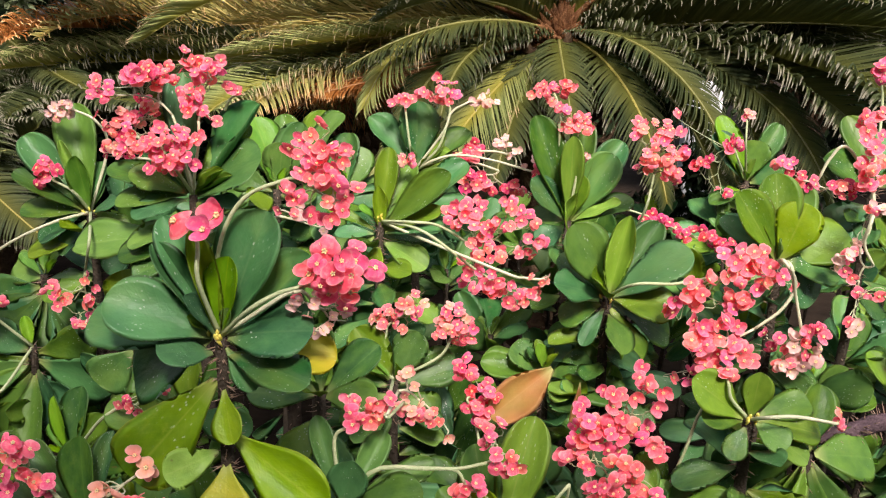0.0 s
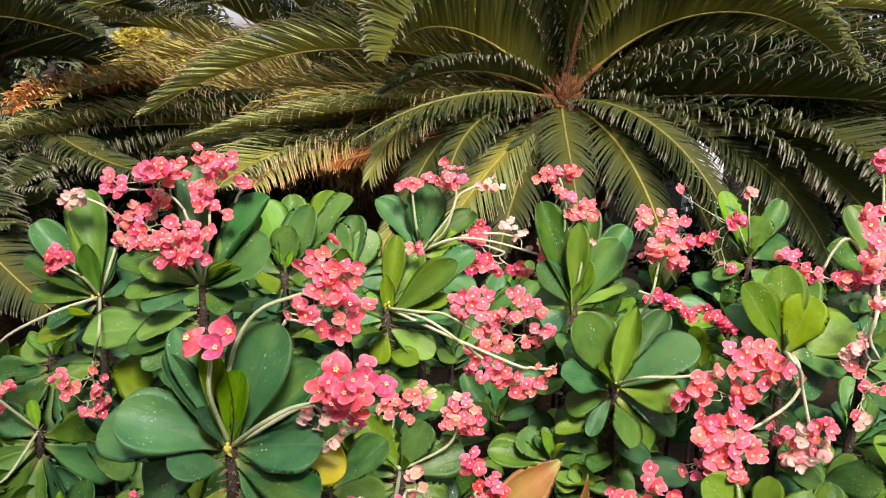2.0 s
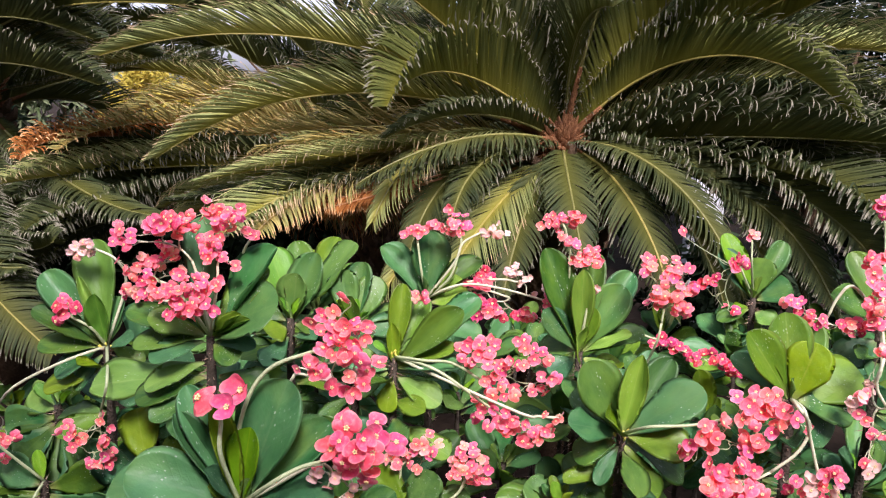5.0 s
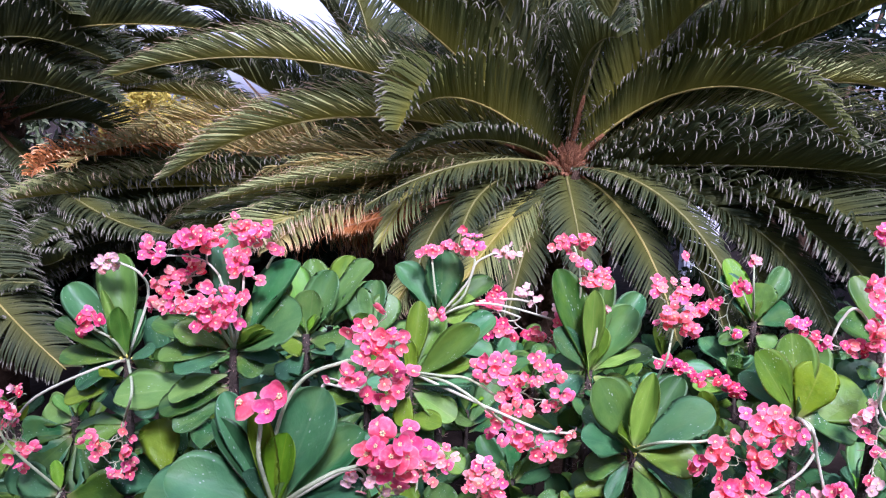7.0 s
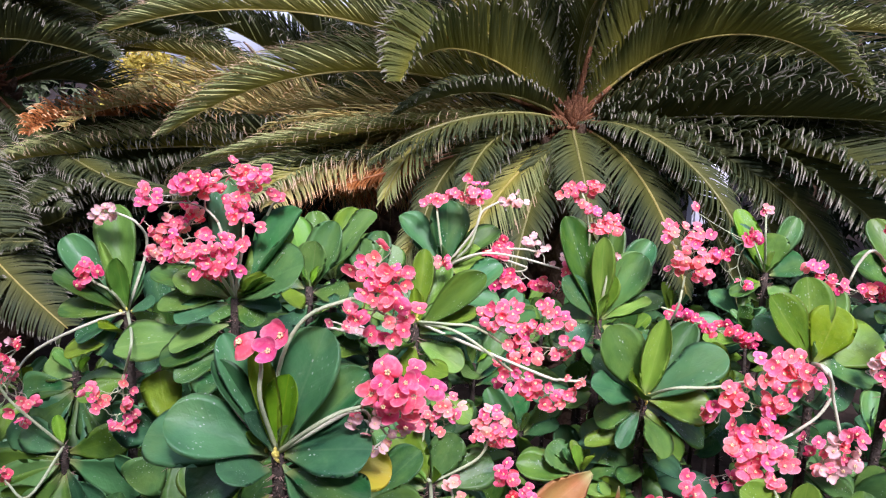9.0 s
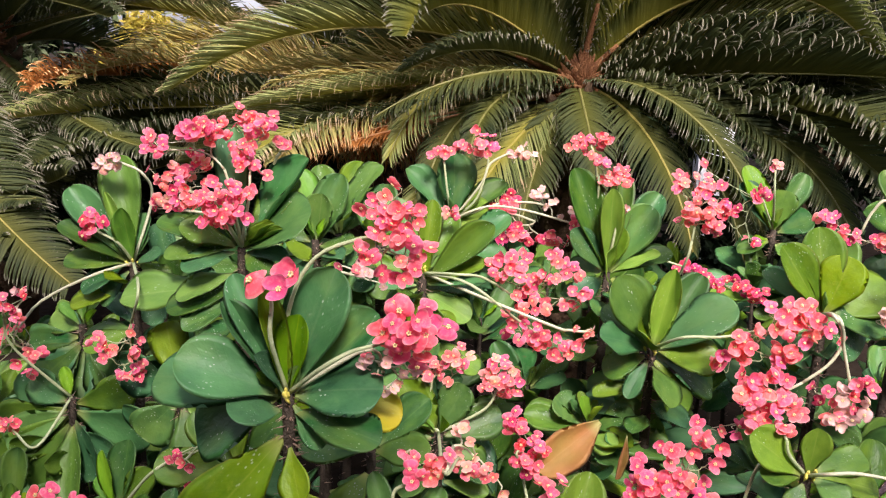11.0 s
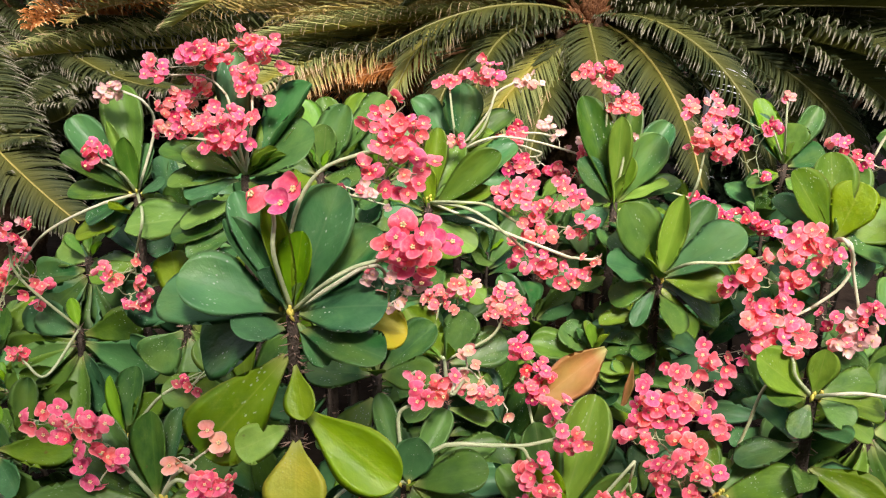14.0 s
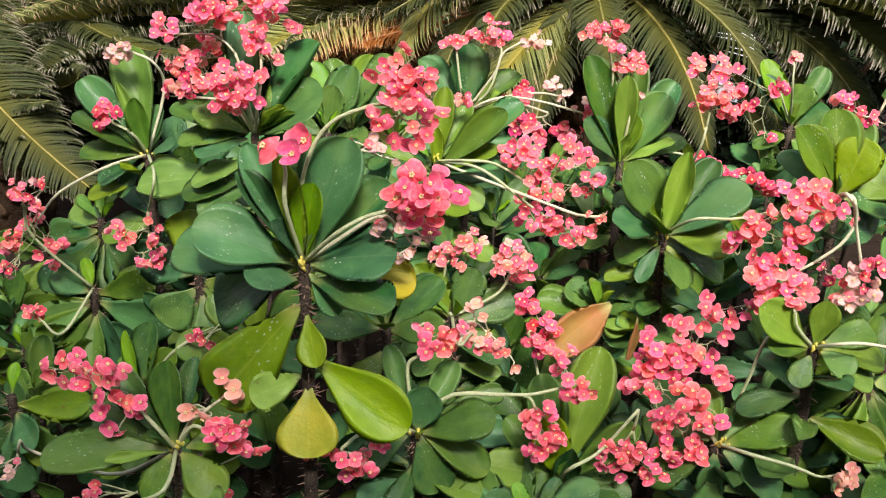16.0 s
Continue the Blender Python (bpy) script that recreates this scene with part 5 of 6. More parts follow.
stalk(tall_mid_shoot, [(0, 0, 0), (-0.5, 17, 14.4), (-2.6, 13, 23.6), (-3.5, 13, 26)], [
    (-2.3, -0.1, 1.9), (-1.5, -0.1, -0), (-3.2, -0.1, -0.1), (2.8, -0.2, 2), (1.9, 1, 2.2), (3.7, 0.1, 1), (-2.8, 0.4, 1.1),
    (-0.8, 0.5, 0.9), (2.6, 0.9, 0.5)],
    size=2.8, tones=(1, 0, 1))
stalk(tall_mid_shoot, [(0, 0, 0), (0.6, -2, 7.4), (1.4, -2, 12.2), (2.2, -2, 14)], [
    (-0.1, 1.1, 0.2), (0.5, 0.1, -0.1), (0.2, 0.4, 1), (0.7, -0.1, 0.6)],
    size=1.5, tones=(4, 2))
stalk(centre_shoot, [(0, 0, 0), (6.2, 17, 5.4), (8.1, 12, 15), (8.8, 12, 19)], [
    (-3.6, 0.7, 13.3), (-0.9, -1.9, 13.4), (2.8, -1.2, 12.3), (-4.5, -2, 10.8), (-2.1, -3.4, 7.7), (2.6, -3, 8.9), (-0.5, -3.4, 8.9),
    (4.5, -1.4, 7), (-1.2, -1, 4.1), (2.4, -1.7, 4.3), (4.3, -0.2, 2.3), (0.3, -2.4, 10.9), (5.6, -1.2, 7.6), (-3, -2.1, 12.1),
    (2.1, -2.9, 6.5), (-0.6, -2.6, 5.7), (4.8, -1.1, 3.7)],
    size=3, tones=(1, 1, 0))
stalk(tall_mid_shoot, [(0, 0, 0), (14.6, 23, -2.4), (21.5, 23, -3.7)], [
    (3.3, -0.7, -0.3), (1.3, -0.9, -1.2), (5.5, -0.4, -1.4), (4.2, 0.3, -2.5), (9.9, -0.1, -3.9), (8.6, 0.7, -4.4), (11.9, 1.2, -3.9),
    (9.7, -0.5, -5), (16, -0.5, -4.3), (17.6, 0.7, -6.7), (18.8, -0.8, -6), (18.4, -0.1, -8.2), (19.9, -1.2, -7.9)],
    size=3.2, tones=(3, 3))
stalk(centre_shoot, [(0, 0, 0), (2.7, -12, 6.7), (10.2, -10, 6.4), (16.9, -10, 8)], [
    (-1.8, -2.7, 0.2), (-4.7, -2.7, -0.4), (-2.7, -3.5, -2.3), (-6.8, -1.4, -4.2), (-6.6, -0.5, -7), (3.5, -2.3, 4.4), (5.8, -1.5, 3.6),
    (8.5, -2.4, 2.9), (6.3, -2.3, 4.7), (4.9, -2, 2.1), (10.1, -0.7, 0.4), (11.4, -1.3, 0.9), (3.7, -3.7, 0.1), (6.7, -2.8, -1.1),
    (2.9, -1.8, -3.3), (3.2, -2.4, -5.2), (4.9, -2.4, -3.8), (-4.7, -1.3, -3.5), (-3.3, -1.9, -1.7), (2.6, -2.5, 3.4), (7.8, -3.1, 0.1)],
    size=3.6, tones=(1, 1, 0))
stalk(right_shoot, [(0, 0, 0), (-4.5, -15, 4.3), (-1, -12, -0.5), (-2.7, -12, -5.2), (-7, -12, -9.1)], [
    (-6, -2.6, 2.3), (-9.6, -2.2, 0.7), (-10.6, -1.9, -1.3), (-11.2, -2.9, -3.1), (-8.5, -2.7, -1.5), (-8.6, -2.8, -6.2), (-5.4, -3.6, -4.3),
    (-4.3, -2.7, -1.8), (-2, -2.9, -4.8), (0, -1.2, -5.5), (-7, -3.2, -6), (-10.2, 0.8, -10.3), (-9.9, -3.6, -3), (-3.1, -0.7, 0.7),
    (-6.7, -3.1, -0.7), (-3.8, -2.8, -7.1), (-9, -2.5, -8), (-1.8, -2.2, -3)],
    size=3.6, tones=(1, 0, 1, 0), pale=True, thick=3.6)
stalk(right_shoot, [(0, 0, 0), (-3.5, -15, 3.8), (-0.9, -12, -2), (1.3, -12, -9.3)], [
    (-4.3, 1.2, -3.8), (-1.1, 0.1, -7.6), (0.8, -0.5, -1.9), (3.5, -0.5, -0.5), (3.6, 0.8, -5.8), (-3.8, -0.3, -1.1), (4, 1, -3.5),
    (-3.1, 0.4, -6.8), (0.9, -0.5, -6.2), (1, -0.9, 0.4)],
    size=3.2, tones=(3, 1, 4, 0), pale=True, thick=3.6)
stalk(near_right_shoot, [(0, 0, 0), (0.7, 5, -0.4), (0.1, 5, 1.7), (-4, 5, 6.8)], [
    (0.7, -1.2, 15.1), (1.6, -2.3, 14.5), (-3.6, -4.2, 13.6), (0, -1.9, 12), (4.4, -1.4, 12.9), (3.3, -3.2, 11.2), (-5.5, -3.3, 8.3),
    (-3.8, -3.8, 8.2), (0.2, -3.1, 8.1), (-5.8, -3.1, 6.4), (-3.5, -4.6, 7.1), (-1.9, -4, 9.6), (-9.1, -2.9, 5.2), (-7.1, -2.2, 5.3),
    (-10.2, -0.6, 0.6), (-8.6, -2.2, 2.4), (-5.3, -2.8, 4.3), (-3.5, -3, 3.5), (-1.6, -2.8, 5.5), (1.4, -3.7, 6.1), (3.6, -3.6, 5.1),
    (4.6, -2.7, 2.7)],
    size=3.3, tones=(0, 0, 1))
stalk(near_right_shoot, [(0, 0, 0), (-1, 1, 0.9), (-3.4, 1, 2.3), (-7.4, 1, 5.7)], [
    (1.9, -3.3, 4.9), (3.8, -3.2, 3.8), (-3.2, -1.7, 2.6), (-2.6, -3.9, 1.1), (-2.5, -2.9, -2.1), (-0.6, -2, -4.6), (0.7, -4.1, 2.4),
    (3.8, -2.1, 1.8), (5.2, -3.4, -1.4), (3.8, -2.2, -1.8), (3.9, -1.7, -6), (3, -2.2, -7.4), (-0.5, -2.3, -6.9), (0.3, -3.4, -7.7),
    (-4.2, -1.6, 3.7), (0, -2.1, 4.2), (-1.2, -1.7, -2.3), (-5.1, -0.5, 11.9), (4.6, -2.6, -6.4)],
    size=3.2, tones=(0, 0, 1))
stalk(low_mid_shoot, [(0, 0, 0), (0.8, -7, 6.9), (5.2, -5, 8.8), (10.5, -5, 16.4)], [
    (-4.5, 0.1, -6.7), (-2.6, 0.3, -7.2), (-4.7, -0.1, -9.6), (-2.7, 0.9, -10.7), (-1, -0.7, -6.9), (0.6, -1.2, -6.5), (-0.4, 0.9, -11),
    (1.2, 0.2, -11), (3.3, -0.9, -9.5), (4.8, -0.6, -10.7), (-1.9, -0.6, -8.2), (2.1, -0.9, -8.1)],
    size=2.7, tones=(0, 0, 1))
stalk(near_mid_shoot, [(0, 0, 0), (4.8, 0, 6.5), (12.5, 0, 7.2), (17.2, 0, 7.4), (21.4, 0, 8.6)], [
    (-0.2, 0.8, 5), (-0.1, 0.4, 2.6), (1.2, -1.1, 2.1), (3.5, -0, 1.2), (2.9, -0, -1.5), (1.3, -0.5, -0.6), (0, -1.4, 4.9),
    (3.7, -1, -0.2)],
    size=3.0, tones=(0, 0, 1))
stalk(near_mid_shoot, [(0, 0, 0), (4.8, 0, 6.4), (12.5, 0, 7.1), (16.8, 0, 7.1), (18.2, 0, 5)], [
    (1.6, -1.2, 0.8), (-0.4, -0.5, -1.2), (-0.8, 0.3, -2.8), (1.6, -1.6, -4), (3.2, -0.7, -3.9), (1.2, -0.9, -7), (3.7, -1.1, -4.2),
    (0.3, -1.4, -2.1), (2.3, -1.1, -0.2), (2.1, 0, -6.9)],
    size=3.0, tones=(0, 0, 1))
stalk(deep_mid_shoot, [(0, 0, 0), (8.6, 1, 4.7), (11.2, 1, 9.5)], [
    (-1.3, -0.9, 4.8), (1, -1.8, 4.7), (-1.7, -0.2, 2.8), (0, -2.7, 1.5), (1.7, 0, -1.1), (3.4, 0.8, -1.3), (0.1, 0.7, -2.1),
    (2.1, -1.8, 1.9), (-0.8, -0.5, 5.9), (2.5, -0.9, 3.6), (-1.9, -0.1, 1.1), (0.9, -2.3, 2.9)],
    size=2.8, tones=(1, 1, 2, 0))
stalk(low_mid_shoot, [(0, 0, 0), (-3.1, 25, 7.6), (-5.2, 20, 16.8)], [
    (-1.8, -0.2, 6.6), (0.7, -0.5, 5.2), (2.5, 1.1, 1.8), (4, -0.9, 2.1), (1.1, 0.9, -1.5), (0.2, 0.9, -2.2), (3.4, 1.2, -3.3),
    (1.6, -0.2, -1.2), (-1, -0.5, 6.2), (2.1, 0.3, -2.3), (5, 1.1, -0.3), (0.1, -0.4, 4.8)],
    size=2.7, tones=(0, 0, 3))
stalk(far_edge_shoot, [(0, 0, 0), (-5.2, -10, 5.1), (-5, -10, 7.2)], [
    (-2.8, -1.8, 6.3), (-1.7, -2.9, 2.3), (-3.5, -2.2, 3.3), (-0.3, -1.3, 4.3), (-0.9, -1.5, -1.8), (1.8, 0.2, -4.1), (-1.3, 0.3, -3.4),
    (-1.2, -0.9, 7.7), (-3.2, -2, 5.1), (1.1, -0.9, -0.3), (-3.4, -2.3, -0.7), (0.3, -0.2, -5.2), (-0.9, -1.2, 8.3)],
    size=3.3, tones=(1, 1, 0))
stalk(far_edge_shoot, [(0, 0, 0), (-9.5, -8, 8.6), (-12.2, -8, 6.6), (-13.7, -8, 2.8)], [
    (-3.2, -0.1, 0.4), (-2, -0.5, -1.8), (-3.4, 0.9, -1.5), (-7.2, -0.3, 3), (-1.4, -1, -0.2), (4.1, -0.7, -1.3), (3.5, 0.2, -2.2),
    (5.6, 0.8, -1.1), (-1.7, 1, -3.5), (6.6, 0.7, -2.4), (-6.2, -0.6, 2.4)],
    size=2.9, tones=(0, 1, 3), pale=True)
stalk(far_edge_shoot, [(0, 0, 0), (3.9, 10, 13.2), (2.7, 10, 19.9)], [
    (-0.9, -1.2, 2.5), (-0.8, 0.6, 1), (0.9, 1, 1.1), (0.4, -0.9, 3.2), (-0.1, -0.3, -0.5)],
    size=3.3, tones=(0, 0))
stalk(far_edge_shoot, [(0, 0, 0), (-8.5, -20, -1), (-9.2, -20, -6.1), (-7, -20, -10.2)], [
    (-5.1, -1.1, 2), (-6, -0.1, 0.8), (-3.2, 0.8, 2.2), (-1.5, -0.8, -5), (1.9, 0, -5.7), (-1.5, -0.9, 9.9), (-0.4, -0.7, 10.4),
    (-0.9, -0.5, -11), (-5, -0.7, -1)],
    size=2.7, tones=(1, 0, 4), pale=True)
stalk(far_edge_shoot, [(0, 0, 0), (-7.7, -18, -3.6), (-8.8, -18, -6.7), (-9.1, -18, -7.3)], [
    (0.5, 1.1, 0.1), (-0.9, 0.1, 0.8), (0.8, 0.4, 0.7), (-0.4, -0.1, -0.4)],
    size=1.8, tones=(2, 4))
stalk(far_right_shoot, [(0, 0, 0), (-4.6, -5, 7.2), (-5.7, -5, 9.9)], [
    (0.3, -0.9, 1.5), (-0.8, -0.1, 0.6), (2, 0.9, 0.2), (0.2, 0.8, -12.4), (-0.7, 0.6, -13.1), (-8.8, -0.5, -3.9), (-7.2, -0.3, -4.5),
    (-13.7, 10.7, 7.8)],
    size=3.7, tones=(0, 3, 1))
stalk(far_right_shoot, [(0, 0, 0), (-4.3, -10, 11.1), (-4.8, -10, 17.8)], [
    (-0.2, 0.4, 2.2), (1.1, 0.5, 1.6), (-0.6, 0.5, 1)],
    size=3, tones=(1, 2))
stalk(near_right_shoot, [(0, 0, 0), (3.2, -7, 2.6), (9.3, -7, 1), (13, -7, -0.5)], [
    (4.1, 1.1, -3.2), (4.3, 0.1, 0.2), (6.1, 0.4, -1.5), (3.7, -0.1, -0.5)],
    size=2.5, tones=(2, 2))
stalk(low_right_shoot, [(0, 0, 0), (1.1, -5, 3), (5.2, -5, 3.3), (11, -5, 2.5)], [
    (0.3, 0.4, 0.2), (1.3, 0.5, -1.1), (0.4, 0.5, 1.6)],
    size=2.3, tones=(1, 0), pale=True)
stalk(low_right_shoot, [(0, 0, 0), (-3.3, -1, 3.7), (-4, -1, 6.1)], [
    (-0.4, 0.4, 2.2), (-0.9, 0.5, 1.6), (0.6, 0.5, 1.4)],
    size=2.4, tones=(0, 1))
stalk(low_right_shoot, [(0, 0, 0), (-3.7, 1, 0.9), (-6.9, 1, 0.9), (-8.8, 1, -6.4), (-11.1, 1, -14.2)], [
    (-0.4, 0.2, -0.9), (0.3, 0.2, -0.4)],
    size=1, tones=(2, 2))
loose_leaf("dry_leaf", (0.207, 1.38, 0.719), -156, -33, 14.5, 7.9, 6, "large curled brown dry leaf caught among the green leaves", "leaf")
loose_leaf("dry_leaf", (0.262, 1.40, 0.685), -127, -70, 8.5, 1.8, 6, "narrow shrivelled pale brown leaf hanging among the green leaves", "leaf")
branch([(0.628, 1.26, 0.663), (0.7, 1.27, 0.675), (0.788, 1.3, 0.682), (0.915, 1.34, 0.62)], 0.012, 0.021, "thick dark purplish brown woody stem leaning through the leaves")

palm_main = sago_palm((0.335, 3.25, 0), 1.26, "large sago palm with arching dark green fronds behind the flowers")
frond(palm_main, (0, 0, 1.26), -95.5, 77.3, 0.8, 87.1, 24.8, 0, vee=58, curl=0.75)
frond(palm_main, (0, 0, 1.26), 172.6, 76.0, 0.98, 61.3, 89.7, 0, vee=64, curl=0.75)
frond(palm_main, (0, 0, 1.26), -189.0, 62.6, 1.02, 45.2, 94.0, 0, vee=62, curl=0.75)
frond(palm_main, (0, 0, 1.26), -170.4, 46.3, 1.26, 43.7, 71.0, 4, vee=60, curl=0.6, rib=1)
frond(palm_main, (0, 0, 1.26), -156.7, 41.1, 1.06, 77.3, 50.9, 4, vee=60, curl=0.3, rib=1)
frond(palm_main, (0, 0, 1.26), -162.6, 23.4, 1.59, 59.8, 4.9, 1, vee=50, curl=0.12, ragged=0.06)
frond(palm_main, (0, 0, 1.26), -161.1, 31.4, 1.77, 51.4, -0.3, 1, vee=55, curl=0.15)
frond(palm_main, (0, 0, 1.26), -1.7, 64.3, 1.15, 63.4, -96.5, 4, rib=0, vee=64, curl=0.75)
frond(palm_main, (0, 0, 1.26), -31.4, 49.1, 1.21, 100.8, -12.1, 4, vee=66, curl=0.6, leaflet=24, rib=1)
frond(palm_main, (0, 0, 1.26), 1.5, 41.0, 1.26, 24.3, -92.4, 4, vee=62, curl=0.6, rib=1)
frond(palm_main, (0, 0, 1.26), 0.8, 41.6, 1.33, 27.9, -59.7, 4, vee=58, curl=0.6, rib=1)
frond(palm_main, (0, 0, 1.26), 10.1, 34.3, 1.42, 12.8, -63.6, 4, vee=58, curl=0.6, rib=1)
frond(palm_main, (0, 0, 1.26), -39.6, 7.7, 1.27, 12.7, 19, 0, vee=55, curl=0.5)
frond(palm_main, (0, 0, 1.26), -0.6, 38.2, 1.26, 76.9, -13.4, 0, curl=0.6)
frond(palm_main, (0, 0, 1.26), -18.1, 2.8, 1.28, 34.9, -7.8, 0, curl=0.6, vee=55)
frond(palm_main, (0, 0, 1.26), -41.8, 6.6, 1.06, 70, -14, 0, curl=0.65, vee=40, leaflet=22)
frond(palm_main, (0, 0, 1.26), -71.3, -3.8, 1.01, 61.7, 4.5, 0, curl=0.5, vee=10, leaflet=20, rib=1)
frond(palm_main, (0, 0, 1.26), -66.9, 8.9, 1.12, 77.3, 18.5, 0, vee=25, leaflet=17)
frond(palm_main, (0, 0, 1.26), -96.1, -3.5, 0.82, 48, 15, 0, curl=0.8, vee=10, leaflet=17)
frond(palm_main, (0, 0, 1.26), -143.1, 3.3, 0.89, 45.3, 47.7, 0, ragged=0.15, curl=0.6, vee=12, leaflet=14)
frond(palm_main, (0, 0, 1.26), -167.3, 7.3, 1.19, 19, 9.1, 2, rib=1, ragged=0.3, curl=0.7, leaflet=17, vee=20)
frond(palm_main, (0, 0, 1.26), -166.8, 7.8, 1.1, 45.1, 16.4, 2, ragged=0.3, leaflet=19, vee=15)
frond(palm_main, (0, 0, 1.26), -130.8, -22.5, 0.84, 9.6, 16.8, 1, vee=20, leaflet=18)
frond(palm_main, (0, 0, 1.26), -114.3, -20.2, 0.82, 31.6, 9.2, 0, vee=20, leaflet=17)
frond(palm_main, (0, 0, 1.26), -178, 6.9, 1.26, 15.1, -3.1, 2, ragged=0.4, leaflet=18)
frond(palm_main, (0, 0, 1.26), -172.7, 0.5, 1.3, 30, 14.1, 1, vee=35)
frond(palm_main, (0, 0, 1.26), -165.8, -0.4, 1.44, 16.1, -29.2, 2, ragged=0.3, vee=35)
frond(palm_main, (0, 0, 1.26), -22, -1.5, 1.32, 71.8, -1.1, 0, vee=30, leaflet=18)
frond(palm_main, (0, 0, 1.26), -30.8, 16.6, 1.07, 20.8, 13.6, 0, curl=0.6)
frond(palm_main, (0, 0, 1.26), -24.3, 6.1, 1.5, 27.6, 32.1, 0)
frond(palm_main, (0, 0, 1.26), -133, 25.5, 0.83, 54.2, -23.7, 0, curl=0.6, leaflet=15)
frond(palm_main, (0, 0, 1.26), -120.1, 13.3, 0.99, 46.9, -42.2, 0, ragged=0.2, curl=1.0, leaflet=15, vee=-10)
frond(palm_main, (0, 0, 1.26), -189.5, -9.8, 1.74, -8.1, 111.1, 1, vee=30)
frond(palm_main, (0, 0, 1.26), -22.5, 2.4, 1.18, 80.7, -3.5, 0, vee=30, leaflet=18)
frond(palm_main, (0, 0, 1.26), -44, -7.4, 1.04, 71.6, -7.5, 0, vee=30, leaflet=18)
frond(palm_main, (0, 0, 1.26), -27.5, -0.5, 1.55, 52.3, 48.8, 0, vee=35, leaflet=18)
frond(palm_main, (0, 0, 1.26), -148.1, -1, 1.8, 28.5, -72.1, 1, vee=35)
frond(palm_main, (0, 0, 1.26), -160.6, -21.1, 0.97, 26.4, 33.6, 1, vee=25, leaflet=18)
frond(palm_main, (0, 0, 1.26), -28.9, 27.7, 1.76, 72.5, 69.9, 1, vee=45)
frond(palm_main, (0, 0, 1.26), -15.7, 32.2, 1.82, 57.1, 56.1, 1, vee=45)
frond(palm_main, (0, 0, 1.26), -26.6, 15.5, 1.87, 42.5, 71.4, 0, vee=45, curl=0.6)
frond(palm_main, (0, 0, 1.26), 0.8, 33.8, 1.77, 52.2, 37, 0)
frond(palm_main, (0, 0, 1.26), -32.4, 6.1, 1.74, 49.2, 75.1, 0, vee=40, curl=0.6)
frond(palm_main, (0, 0, 1.26), -14.2, -0.8, 1.43, 25.5, -76.2, 0, vee=30, curl=0.3)
frond(palm_main, (0, 0, 1.26), -5.3, -0.8, 1.68, 14.8, -102.7, 0, vee=35, curl=0.3)
frond(palm_main, (0, 0, 1.26), -23.6, -0.5, 1.28, 41.3, -57.4, 0, vee=25, leaflet=22)
frond(palm_main, (0, 0, 1.26), -45, 10.4, 1.73, 42.2, 89.7, 0, vee=40, curl=0.4)
frond(palm_main, (0, 0, 1.26), -194.5, -10.3, 1.76, -9, 113.5, 1, vee=25, leaflet=22)
frond(palm_main, (0, 0, 1.26), -185.3, -6.9, 1.51, 2.8, 96.9, 2, vee=25, leaflet=20, ragged=0.1)
frond(palm_main, (0, 0, 1.26), -145, -0.9, 1.89, 21, -82.6, 1, vee=35, leaflet=22)
frond(palm_main, (0, 0, 1.26), -158.9, 16.2, 0.98, 75.6, 36.7, 1, rib=0, vee=20, curl=0.5, leaflet=24)
frond(palm_main, (0, 0, 1.26), -157.5, 2.1, 0.93, 64.0, 48.7, 0, vee=20, curl=0.5, leaflet=20)
frond(palm_main, (0, 0, 1.26), -152.7, 1.7, 1.39, 15.4, -8.4, 1, vee=30, curl=0.3, leaflet=26)
frond(palm_main, (0, 0, 1.26), -152.5, -10.1, 1.48, -7.7, -9.1, 0, vee=30, curl=0.3, leaflet=26, rib=1)
# two dead fronds folded down, with rusty leaflets left at their ends
for az, el, bend in ((-146, -7.3, -7), (-147, -9.2, -3), (-144, -8.2, -6)):
    frond(palm_main, (0, 0, 1.24), az, el, 1.0, 4, bend, 3, leaflet=17, vee=-10, bare=0.72, ragged=0.30, sweep=62)
# fronds added as shade for the crown, rising and arching forward above the view
for az, el in ((-60, 76),):
    frond(palm_main, (0, 0, 1.26), az, el, 1.75, 68, 8, 0, vee=58, curl=0.6)

palm_left = sago_palm((-2.35, 3.7, 0), 1.4, "sago palm with long fronds leaning over the flower bed")
frond(palm_left, (0, 0, 1.4), -64.0, 24.0, 1.70, 29.7, 63.8, 0, vee=62, curl=0.15, rib=1)
frond(palm_left, (0, 0, 1.4), -22.0, 8.8, 1.52, 0.9, 1.4, 0, vee=20, leaflet=11, curl=0.2, rib=0)
frond(palm_left, (0, 0, 1.4), -54.6, 46.4, 1.56, 77.2, 46.7, 0, vee=58, curl=0.2)
frond(palm_left, (0, 0, 1.4), -30, -28.6, 1.78, -39.7, -12.1, 0, vee=25, leaflet=20)
frond(palm_left, (0, 0, 1.4), -58.8, -46.6, 1.58, -68.7, 19.2, 0, curl=0.7, vee=60)
frond(palm_left, (0, 0, 1.4), -71.2, 17.8, 1.3, 35.9, 68.7, 0, vee=60)
frond(palm_left, (0, 0, 1.4), -75.5, 33, 1.37, 55.7, 74, 0, vee=60)
frond(palm_left, (0, 0, 1.4), -51, 29.8, 1.17, 51.2, 67.2, 0, vee=55)
frond(palm_left, (0, 0, 1.4), -74.3, 54, 1.49, 91.2, 56.6, 0, vee=60)
frond(palm_left, (0, 0, 1.4), -69.3, -56, 1.76, -69.7, 29.4, 0, vee=40)
frond(palm_left, (0, 0, 1.4), -56.1, 48.2, 1.02, 92.9, 46.2, 0, vee=60)
